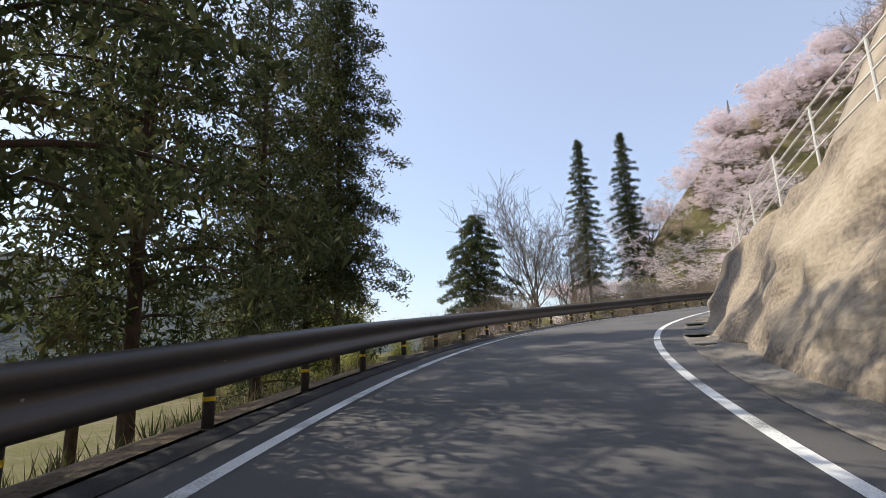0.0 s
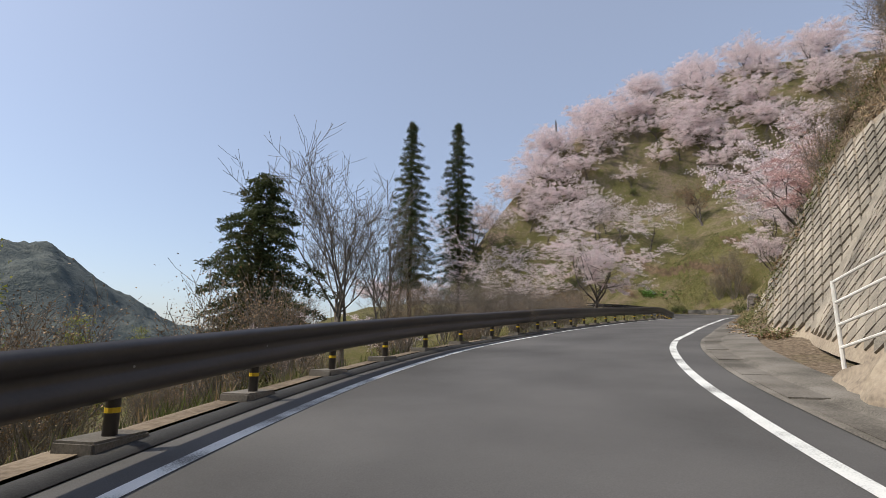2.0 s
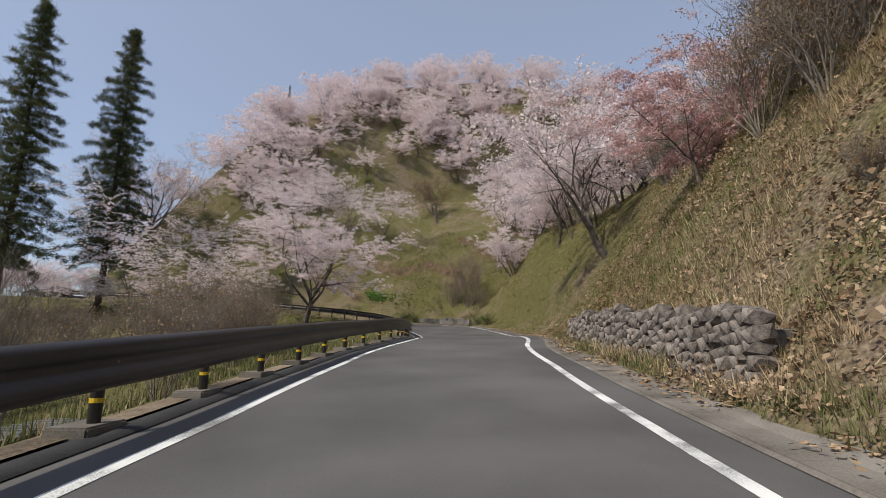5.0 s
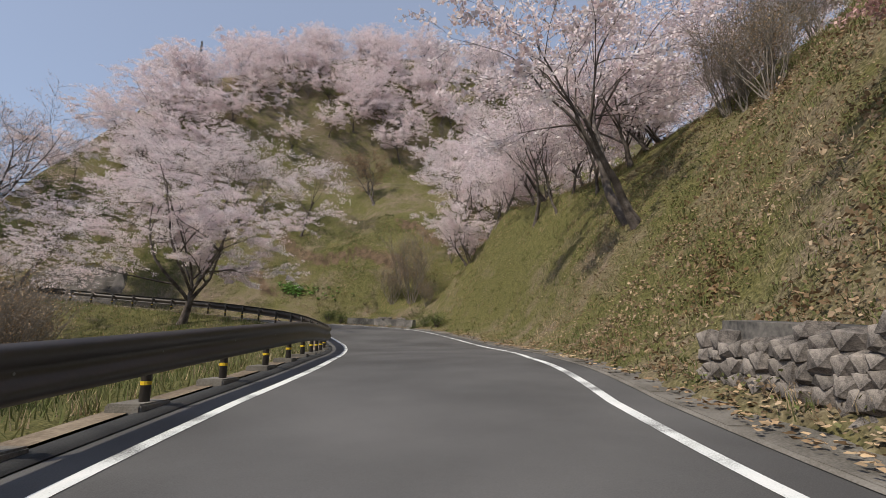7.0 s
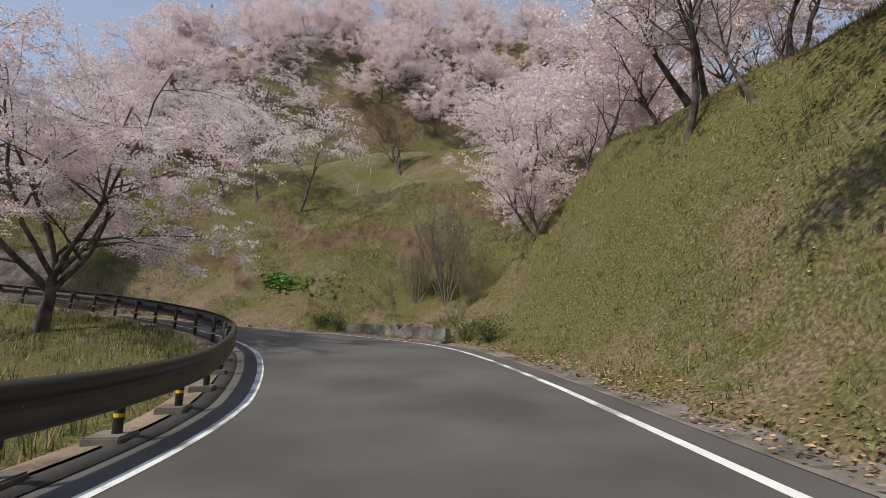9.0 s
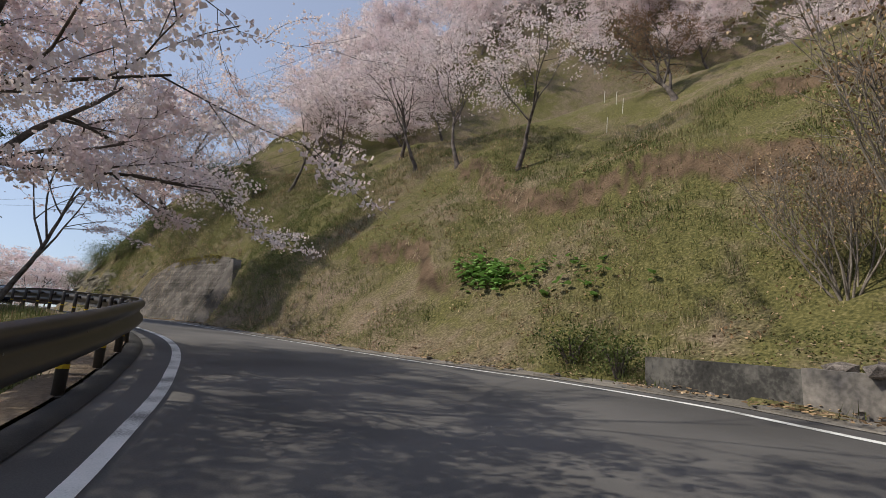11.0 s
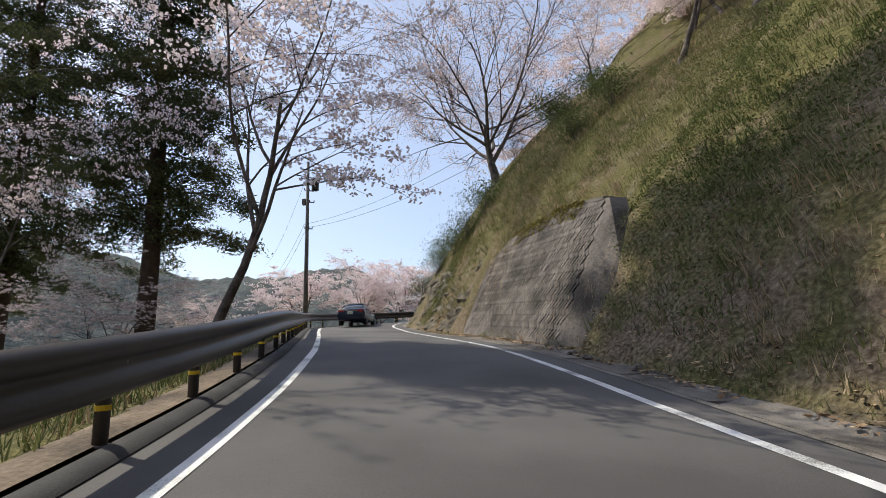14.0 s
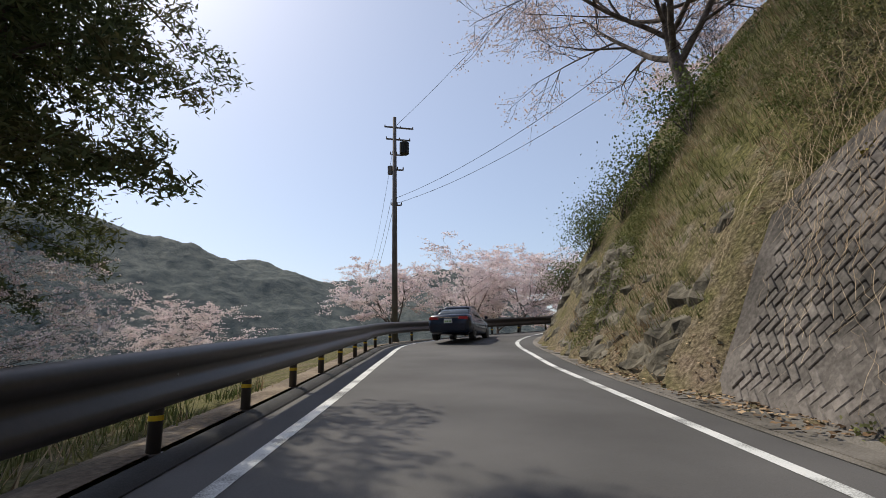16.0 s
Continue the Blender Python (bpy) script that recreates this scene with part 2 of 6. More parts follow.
def height(x, y, rough=True):
    """The ground's height."""
    shape = np.shape(x)
    x, y = np.ravel(np.asarray(x, float)), np.ravel(np.asarray(y, float))
    s, d = road_coords(x, y)
    z0, bank = np.interp(s, RS, RZ), np.interp(s, RS, BANK)
    r, l, sh = np.interp(s, RS, RIGHT), np.interp(s, RS, LEFT), np.interp(s, RS, SHOULDER)
    z = z0 - np.clip(d, -l - 1.4, r + sh) * bank
    up, dn = d - r - sh, -d - l - 1.4
    bumps = lat(x, y, 7.0) * 1.2 + lat(x + 50, y, 2.6) * 0.5 + lat(x, y + 90, 1.1) * 0.2 if rough else 0
    back = 0.6 * np.clip((s - 132.9) / 0.4, 0, 1) * np.clip((142.7 - s) / 0.6, 0, 1)
    rise = sheet(UP, UP_D, s, np.clip(up - back, 0, 120)) + scar(s, up) * rough
    fall = sheet(DOWN, DOWN_D, s, np.clip(dn, 0, 80))
    hill = np.zeros_like(x)
    for hx, hy, top, wide in ((66, 122, 34, 26), (80, 114, 44, 28), (98, 108, 55, 30), (116, 98, 62, 33), (134, 84, 64, 38), (146, 60, 60, 42)):
        hill = hill + (top * np.exp(-((x - hx) ** 2 + (y - hy) ** 2) / wide**2)) ** 3
    hill = hill ** (1 / 3)
    hill += np.where(hill > 15, bumps, 0)
    far = np.clip((up - 120) / 150, 0, 1)
    out = np.where(up > 0, z + rise * (1 - far * 0.5) + bumps * np.clip(up / 6, 0, 1), np.where(dn > 0, z + fall + 0.6 * bumps * np.clip(dn / 8, 0, 1), z - 0.16))
    away = np.where(up > 0, up * np.interp(s, [at_time(14.5), at_time(18)], [0.75, 1.9]) + 3 * np.clip(up - 24, 0, 60), -9)
    out = np.maximum(out, np.minimum(hill, z + away))
    return out.reshape(shape)


def ground_at(x, y):
    return float(height(np.array([x]), np.array([y]))[0])


# ---- materials ----
def material(name, colors, rough=0.85, scale=2.0, fine=30.0, bump=0.3, metal=0.0, vary=0.0, spec=0.3, distance=0.02, coords="Object", translucent=0.0):
    """Two or three colours mixed by a coarse and a fine noise, with a fine bump. vary: how much each loose piece differs in value."""
    m = bpy.data.materials.new(name)
    m.use_nodes = True
    t = m.node_tree
    N, L = t.nodes, t.links
    bsdf = N["Principled BSDF"]
    tc = N.new("ShaderNodeTexCoord")
    if coords == "World":
        geo = N.new("ShaderNodeNewGeometry")
        src = geo.outputs["Position"]
    else:
        src = tc.outputs["Object"]
    n1, n2 = N.new("ShaderNodeTexNoise"), N.new("ShaderNodeTexNoise")
    n1.inputs["Scale"].default_value, n1.inputs["Detail"].default_value = scale, 5
    n2.inputs["Scale"].default_value, n2.inputs["Detail"].default_value = fine, 4
    L.new(src, n1.inputs["Vector"])
    L.new(src, n2.inputs["Vector"])
    add = N.new("ShaderNodeMath")
    add.operation = "MULTIPLY_ADD"
    L.new(n2.outputs["Fac"], add.inputs[0])
    add.inputs[1].default_value = 0.45
    half = N.new("ShaderNodeMath")
    half.operation = "MULTIPLY_ADD"
    L.new(n1.outputs["Fac"], half.inputs[0])
    half.inputs[1].default_value, half.inputs[2].default_value = 0.95, -0.2
    L.new(half.outputs[0], add.inputs[2])
    ramp = N.new("ShaderNodeValToRGB")
    el = ramp.color_ramp.elements
    el[0].position, el[1].position = 0.32, 0.68
    el[0].color, el[1].color = (*colors[0], 1), (*colors[-1], 1)
    if len(colors) == 3:
        e = el.new(0.5)
        e.color = (*colors[1], 1)
    L.new(add.outputs[0], ramp.inputs["Fac"])
    col = ramp.outputs["Color"]
    if vary:
        info = N.new("ShaderNodeNewGeometry")
        oi = N.new("ShaderNodeObjectInfo")
        mix = N.new("ShaderNodeMath")
        mix.operation = "ADD"
        L.new(info.outputs["Random Per Island"], mix.inputs[0])
        L.new(oi.outputs["Random"], mix.inputs[1])
        fr = N.new("ShaderNodeMath")
        fr.operation = "FRACT"
        L.new(mix.outputs[0], fr.inputs[0])
        mr = N.new("ShaderNodeMapRange")
        mr.inputs["To Min"].default_value, mr.inputs["To Max"].default_value = 1 - vary, 1 + vary
        L.new(fr.outputs[0], mr.inputs["Value"])
        hsv = N.new("ShaderNodeHueSaturation")
        L.new(col, hsv.inputs["Color"])
        L.new(mr.outputs[0], hsv.inputs["Value"])
        col = hsv.outputs["Color"]
    L.new(col, bsdf.inputs["Base Color"])
    bsdf.inputs["Roughness"].default_value, bsdf.inputs["Metallic"].default_value = rough, metal
    bsdf.inputs["Specular IOR Level"].default_value = spec
    if bump:
        b = N.new("ShaderNodeBump")
        b.inputs["Strength"].default_value, b.inputs["Distance"].default_value = bump, distance
        L.new(add.outputs[0], b.inputs["Height"])
        L.new(b.outputs[0], bsdf.inputs["Normal"])
    if translucent:
        tr, ms = N.new("ShaderNodeBsdfTranslucent"), N.new("ShaderNodeMixShader")
        L.new(col, tr.inputs["Color"])
        ms.inputs["Fac"].default_value = translucent
        L.new(bsdf.outputs[0], ms.inputs[1])
        L.new(tr.outputs[0], ms.inputs[2])
        L.new(ms.outputs[0], N["Material Output"].inputs["Surface"])
    return m


M = dict(
    asphalt=material("asphalt", [(0.064, 0.062, 0.062), (0.092, 0.090, 0.090), (0.120, 0.117, 0.116)], 0.82, 0.35, 90, 0.35, distance=0.006, coords="World"),
    berm=material("asphalt_berm", [(0.025, 0.026, 0.028), (0.05, 0.05, 0.05)], 0.9, 1.5, 60, 0.5, coords="World"),
    paint=material("road_paint", [(0.17, 0.17, 0.17), (0.66, 0.68, 0.67), (0.78, 0.78, 0.77)], 0.7, 1.4, 70, 0.2, distance=0.004, coords="World"),
    gutter=material("gutter_concrete", [(0.085, 0.078, 0.067), (0.155, 0.142, 0.124), (0.215, 0.20, 0.18)], 0.9, 1.1, 40, 0.3, coords="World"),
    concrete=material("weathered_concrete", [(0.12, 0.102, 0.085), (0.29, 0.24, 0.185), (0.40, 0.34, 0.26)], 0.92, 0.5, 14, 0.5, distance=0.03, coords="World"),
    dark_concrete=material("stained_concrete", [(0.045, 0.045, 0.045), (0.14, 0.13, 0.12), (0.26, 0.24, 0.22)], 0.92, 0.8, 12, 0.4, coords="World"),
    black_stain=material("black_stained_concrete", [(0.018, 0.018, 0.018), (0.045, 0.044, 0.042), (0.13, 0.125, 0.115)], 0.9, 1.2, 14, 0.4, coords="World"),
    block=material("wall_block", [(0.16, 0.145, 0.12), (0.29, 0.26, 0.215), (0.37, 0.33, 0.27)], 0.92, 0.9, 25, 0.4, vary=0.18, coords="World"),
    far_wall=material("old_grey_concrete", [(0.05, 0.046, 0.040), (0.115, 0.103, 0.093), (0.205, 0.185, 0.168)], 0.94, 0.9, 16, 0.8, distance=0.02, vary=0.22, coords="World"),
    stone=material("field_stone", [(0.06, 0.054, 0.05), (0.15, 0.132, 0.12), (0.26, 0.23, 0.205)], 0.9, 2.5, 20, 0.6, vary=0.3),
    rock=material("rock_face", [(0.040, 0.036, 0.028), (0.105, 0.093, 0.068), (0.19, 0.17, 0.13)], 0.9, 1.4, 9, 0.9, distance=0.08, coords="World"),
    rail=material("brown_painted_steel", [(0.035, 0.030, 0.027), (0.052, 0.045, 0.040)], 0.42, 0.8, 20, 0.05, metal=0.1, spec=0.5),
    yellow=material("yellow_band", [(0.62, 0.42, 0.02), (0.72, 0.50, 0.04)], 0.5, 6, 40, 0.05),
    white=material("white_paint", [(0.62, 0.61, 0.58), (0.80, 0.79, 0.76)], 0.5, 3, 30, 0.05),
    bark=material("bark", [(0.045, 0.037, 0.032), (0.10, 0.083, 0.073), (0.18, 0.155, 0.14)], 0.95, 3, 25, 0.8, distance=0.03),
    pale_bark=material("pale_bark", [(0.10, 0.085, 0.07), (0.19, 0.165, 0.14), (0.26, 0.23, 0.20)], 0.95, 3, 25, 0.6, distance=0.02),
    cedar_bark=material("cedar_bark", [(0.045, 0.030, 0.022), (0.09, 0.062, 0.045)], 0.95, 4, 30, 0.8, distance=0.03),
    blossom=material("cherry_blossom", [(0.79, 0.65, 0.675), (0.87, 0.77, 0.785), (0.91, 0.85, 0.855)], 0.8, 0.8, 5, 0, vary=0.12, spec=0.1, translucent=0.35),
    pale_blossom=material("pale_blossom", [(0.62, 0.47, 0.42), (0.74, 0.60, 0.55)], 0.8, 0.8, 5, 0, vary=0.15, spec=0.1, translucent=0.35),
    bud=material("brown_buds", [(0.20, 0.12, 0.07), (0.34, 0.22, 0.14)], 0.9, 0.8, 5, 0, vary=0.3, spec=0.1, translucent=0.2),
    moss=material("yellow_moss", [(0.15, 0.13, 0.035), (0.28, 0.24, 0.07)], 0.95, 2.0, 12, 0, vary=0.35, spec=0.05),
    plum=material("plum_blossom", [(0.60, 0.38, 0.37), (0.74, 0.55, 0.53)], 0.8, 0.8, 5, 0, vary=0.25, spec=0.1, translucent=0.3),
    needles=material("cedar_needles", [(0.045, 0.064, 0.028), (0.075, 0.092, 0.038), (0.115, 0.105, 0.048)], 0.75, 0.5, 4, 0, vary=0.45, spec=0.2, translucent=0.35),
    leaf=material("bush_leaves", [(0.05, 0.075, 0.02), (0.12, 0.15, 0.04)], 0.6, 1.0, 6, 0, vary=0.4, translucent=0.3),
    fresh=material("butterbur_leaves", [(0.14, 0.27, 0.06), (0.25, 0.42, 0.12)], 0.55, 1.0, 6, 0, vary=0.3, translucent=0.25),
    straw=material("dry_grass", [(0.25, 0.18, 0.105), (0.38, 0.295, 0.185), (0.49, 0.40, 0.265)], 0.9, 0.3, 4, 0, vary=0.35, spec=0.1, translucent=0.2),
    grass=material("spring_grass", [(0.075, 0.098, 0.034), (0.14, 0.155, 0.060), (0.245, 0.225, 0.115)], 0.85, 0.3, 4, 0, vary=0.35, spec=0.1, translucent=0.25),
    litter=material("leaf_litter", [(0.16, 0.10, 0.055), (0.32, 0.22, 0.13), (0.44, 0.33, 0.21)], 0.9, 1, 9, 0, vary=0.4),
    dead_leaf=material("dead_leaves", [(0.17, 0.11, 0.06), (0.30, 0.215, 0.14), (0.44, 0.34, 0.24)], 0.9, 0.6, 5, 0, vary=0.4, spec=0.1, translucent=0.15),
    vine=material("dry_vines", [(0.20, 0.145, 0.09), (0.36, 0.28, 0.19), (0.50, 0.42, 0.31)], 0.9, 0.5, 5, 0, vary=0.4, spec=0.1),
    soil=material("verge_soil", [(0.07, 0.055, 0.04), (0.16, 0.125, 0.09), (0.26, 0.21, 0.155)], 0.95, 0.9, 18, 0.8, distance=0.05, coords="World"),
    bamboo=material("bamboo_leaves", [(0.17, 0.19, 0.04), (0.27, 0.28, 0.07), (0.38, 0.37, 0.12)], 0.7, 0.5, 4, 0, vary=0.3, spec=0.1, translucent=0.4),
    steel=material("galvanised_steel", [(0.20, 0.21, 0.21), (0.34, 0.35, 0.35)], 0.5, 3, 30, 0.1, metal=0.7),
    pole=material("pole_concrete", [(0.10, 0.09, 0.085), (0.17, 0.155, 0.145)], 0.85, 2, 30, 0.15),
    dark=material("dark_rubber", [(0.012, 0.012, 0.013), (0.022, 0.022, 0.022)], 0.7, 4, 30, 0.05),
)


def ground_material():
    """Grass slope: green, dry and bare earth by noise, rock where the cover attribute says so."""
    m = bpy.data.materials.new("grassy_ground")
    m.use_nodes = True
    t = m.node_tree
    N, L = t.nodes, t.links
    geo = N.new("ShaderNodeNewGeometry")
    att = N.new("ShaderNodeAttribute")
    att.attribute_name = "cover"
    sep = N.new("ShaderNodeSeparateColor")
    L.new(att.outputs["Color"], sep.inputs[0])

    def noise_of(scale, detail=5):
        n = N.new("ShaderNodeTexNoise")
        n.inputs["Scale"].default_value, n.inputs["Detail"].default_value = scale, detail
        L.new(geo.outputs["Position"], n.inputs["Vector"])
        return n.outputs["Fac"]

    def ramp(fac, stops):
        r = N.new("ShaderNodeValToRGB")
        el = r.color_ramp.elements
        while len(el) < len(stops):
            el.new(0.5)
        for e, (p, c) in zip(el, stops):
            e.position, e.color = p, (*c, 1)
        L.new(fac, r.inputs["Fac"])
        return r.outputs["Color"]

    def mix(fac, a, b):
        x = N.new("ShaderNodeMix")
        x.data_type = "RGBA"
        L.new(fac, x.inputs["Factor"])
        L.new(a, x.inputs["A"])
        L.new(b, x.inputs["B"])
        return x.outputs["Result"]

    def step(fac, lo, hi):
        r = N.new("ShaderNodeMapRange")
        r.inputs["From Min"].default_value, r.inputs["From Max"].default_value = lo, hi
        L.new(fac, r.inputs["Value"])
        return r.outputs[0]

    def plus(a, b, k):
        x = N.new("ShaderNodeMath")
        x.operation = "MULTIPLY_ADD"
        L.new(b, x.inputs[0])
        x.inputs[1].default_value = k
        L.new(a, x.inputs[2])
        return x.outputs[0]

    coarse, patch, mid, fine = noise_of(0.12), noise_of(0.42, 6), noise_of(1.6, 7), noise_of(13, 6)
    green = ramp(fine, [(0.3, (0.048, 0.050, 0.020)), (0.55, (0.118, 0.111, 0.042)), (0.75, (0.21, 0.185, 0.085))])
    dry = ramp(fine, [(0.3, (0.082, 0.061, 0.042)), (0.55, (0.195, 0.152, 0.110)), (0.75, (0.32, 0.265, 0.20))])
    soil = ramp(mid, [(0.35, (0.06, 0.042, 0.028)), (0.65, (0.15, 0.105, 0.07))])
    rock = ramp(mid, [(0.3, (0.05, 0.045, 0.035)), (0.55, (0.14, 0.125, 0.095)), (0.75, (0.26, 0.235, 0.19))])
    d = plus(plus(plus(sep.outputs[0], coarse, 0.5), patch, 0.5), mid, 0.45)
    col = mix(step(d, 1.02, 1.26), green, dry)
    col = mix(step(plus(sep.outputs[1], mid, 0.7), 0.85, 1.1), col, soil)
    col = mix(step(plus(sep.outputs[2], mid, 0.7), 0.85, 1.0), col, rock)
    b = N.new("ShaderNodeBump")
    b.inputs["Strength"].default_value, b.inputs["Distance"].default_value = 0.8, 0.12
    L.new(plus(mid, fine, 0.6), b.inputs["Height"])
    bsdf = N["Principled BSDF"]
    bsdf.inputs["Roughness"].default_value, bsdf.inputs["Specular IOR Level"].default_value = 0.95, 0.1
    L.new(col, bsdf.inputs["Base Color"])
    L.new(b.outputs[0], bsdf.inputs["Normal"])
    return m


M["ground"] = ground_material()


# ---- ground, one sheet to the horizon ----
def ground_sheet():
    def axis(lo, hi, step, reach):
        grow = step * np.cumsum(1.07 ** np.arange(1, 110))
        grow = grow[grow < reach]
        return np.concatenate([(lo - grow)[::-1], np.arange(lo, hi, step), hi + grow])

    xs, ys = axis(-12, 82, 0.42, 2600), axis(-10, 112, 0.42, 2600)
    X, Y = np.meshgrid(xs, ys, indexing="ij")
    Z = height(X, Y)
    s, d = road_coords(X, Y)
    s, d = s.reshape(X.shape), d.reshape(X.shape)
    r, l, sh = np.interp(s, RS, RIGHT), np.interp(s, RS, LEFT), np.interp(s, RS, SHOULDER)
    far = np.clip((np.hypot(X - 40, Y - 46) - 130) / 200, 0, 1)
    Z = Z * (1 - far) + np.minimum(Z, -14) * far
    up = d - r - sh
    dry = along([(2, 0.45), (4.6, 0.50), (5.6, 0.46), (6.2, 0.35), (7.5, 0.33), (9.5, 0.27), (11, 0.24), (13, 0.30), (15, 0.32), (18, 0.32)], s)
    dry = dry + 0.07 * np.clip((up - 9) / 10, 0, 1)
    dry = np.where(up > 0, dry + 0.12 * np.exp(-np.clip(up, 0, 90) / 3), 0.36)
    dry = np.where(d < 0, along([(0, 0.36), (5.2, 0.32), (6.2, 0.12), (10, 0.10), (12, 0.2), (16, 0.3)], s), dry)
    soil = np.where((up > 0) & (up < 1.2), 0.3, 0.12) + 0.82 * scar(s, up, True)
    rock = along([(15.2, 0.0), (15.9, 0.42), (18, 0.42), (20, 0.2)], s) * np.clip((6.5 - up) / 2, 0, 1) * (up > 0)
    col = np.stack([dry, soil, rock, np.ones_like(dry)], -1)
    nx, ny = X.shape
    idx = np.arange(nx * ny).reshape(nx, ny)
    faces = np.stack([idx[:-1, :-1], idx[1:, :-1], idx[1:, 1:], idx[:-1, 1:]], -1).reshape(-1, 4)
    me = bpy.data.meshes.new("ground")
    me.from_pydata(np.stack([X, Y, Z], -1).reshape(-1, 3).tolist(), [], faces.tolist())
    a = me.color_attributes.new("cover", "FLOAT_COLOR", "POINT")
    a.data.foreach_set("color", col.reshape(-1).astype(np.float32))
    me.materials.append(M["ground"])
    me.polygons.foreach_set("use_smooth", [True] * len(me.polygons))
    me.update()
    return tagged(new("ground", me), "grassy hillside ground, green and dry brown", "ground", kind="structure")


ground_sheet()


def ribbon(name, s0, s1, offsets, mat, label, category, step=0.5, parent=None, smooth=True):
    """A strip swept along the road; offsets: list of (side function or number, up)."""
    ss = np.arange(s0, s1 + step / 2, step)
    rows = []
    for d, up in offsets:
        dd = d(ss) if callable(d) else np.full(len(ss), d)
        rows.append(on_road(ss, dd, up))
    v = np.stack(rows, 1)
    n, k, _ = v.shape
    g = Geo()
    g.add(v.reshape(-1, 3), [(i * k + j, i * k + j + 1, (i + 1) * k + j + 1, (i + 1) * k + j) for i in range(n - 1) for j in range(k - 1)])
    ob = part(name, g, M[mat], parent, smooth=smooth)
    return tagged(ob, label, category, kind="" if parent else "structure")


left_line = lambda s: -np.interp(s, RS, LEFT)
right_line = lambda s: np.interp(s, RS, RIGHT)
foot_line = lambda s: np.interp(s, RS, RIGHT + SHOULDER)
S0, S1 = 2.0, RS[-1] - 3
ribbon("road", S0, S1, [(lambda s: left_line(s) - 0.62, -0.02), (lambda s: left_line(s) - 0.2, 0), (lambda s: 0 * s, 0.0), (lambda s: right_line(s) + 0.3, 0), (lambda s: right_line(s) + 0.62, -0.01)], "asphalt", "dark grey asphalt road surface, worn", "road")
ribbon("road_line", S0, S1, [(lambda s: left_line(s) - 0.075, 0.006), (lambda s: left_line(s) + 0.075, 0.006)], "paint", "solid white painted edge line on asphalt", "road marking")
ribbon("road_line", S0, S1, [(lambda s: right_line(s) - 0.075, 0.006), (lambda s: right_line(s) + 0.075, 0.006)], "paint", "solid white painted edge line on asphalt", "road marking")
ribbon("kerb", S0, S1, [(lambda s: left_line(s) - 0.90, 0.0), (lambda s: left_line(s) - 0.82, 0.038), (lambda s: left_line(s) - 0.70, 0.042), (lambda s: left_line(s) - 0.62, 0.025), (lambda s: left_line(s) - 0.58, -0.005)], "berm", "low black asphalt kerb along the road", "kerb")
ribbon("gutter", S0, S1, [(lambda s: right_line(s) + 0.60, 0.0), (lambda s: right_line(s) + 0.62, 0.02), (lambda s: right_line(s) + 0.85, -0.02), (lambda s: right_line(s) + 1.12, 0.02), (lambda s: right_line(s) + 1.14, 0.05), (lambda s: foot_line(s) + 0.25, 0.06)], "gutter", "pale concrete gutter strip beside the road", "gutter")

ribbon("verge", S0, S1, [(lambda s: left_line(s) - 1.95, -0.45), (lambda s: left_line(s) - 1.5, -0.04), (lambda s: left_line(s) - 1.2, 0.035), (lambda s: left_line(s) - 0.9, 0.04)], "soil", "brown bare soil verge outside the kerb", "verge")


# ---- walls on the hill side ----
def wall_face(name, s0, s1, low, high, depth, mat, label, rough=0.05, ds=0.35, dh=0.3, back=0.5, seed=1, parent=None):
    """A leaning wall swept along the road: low(s) and high(s) in metres over the road, depth(s, h) metres past the slope's foot."""
    ss = np.linspace(s0, s1, max(3, int((s1 - s0) / ds)))
    n_h = max(4, int(np.max([high(s) - low(s) for s in ss]) / dh))
    g = Geo()
    rows = []
    for s in ss:
        lo, hi = low(s), high(s)
        h = lo + (hi - lo) * np.linspace(0, 1, n_h)
        d = foot_line(s) + depth(s, h)
        p = on_road(np.full(n_h, s), d)
        nz = lat(s * 0.8 + h * 0.6 + 31 * seed, h * 0.8 - s * 0.6, 0.9) * rough * 1.4 + lat(s * 0.7 - h * 0.75 + 7 * seed, h * 0.7 + s * 0.7 + 13, 0.38) * rough * 0.8 + lat(s * 0.35 + h * 0.2 + 5 * seed, h * 0.4, 1.3) * rough * 1.6
        nx, ny = np.interp(s, RS, RN[:, 0]), np.interp(s, RS, RN[:, 1])
        p[:, 0] -= nx * nz
        p[:, 1] -= ny * nz
        p[:, 2] = np.interp(s, RS, RZ) - foot_line(s) * np.interp(s, RS, BANK) + h
        top = p[-1] + (nx * back, ny * back, 0.02)
        deep = top - (0, 0, hi - lo + 0.4) + np.array([nx, ny, 0]) * 0.2
        rows.append(np.vstack([p, top[None], deep[None]]))
    v = np.array(rows)
    n, k, _ = v.shape
    faces = [(i * k + j, i * k + j + 1, (i + 1) * k + j + 1, (i + 1) * k + j) for i in range(n - 1) for j in range(k - 1)]
    faces += [tuple(range(k))[::-1], tuple((n - 1) * k + j for j in range(k))]
    g.add(v.reshape(-1, 3), [f[::-1] for f in faces])
    ob = part(name, g, M[mat], parent, smooth=False)
    return ob if parent else tagged(ob, label, "retaining wall", kind="structure")


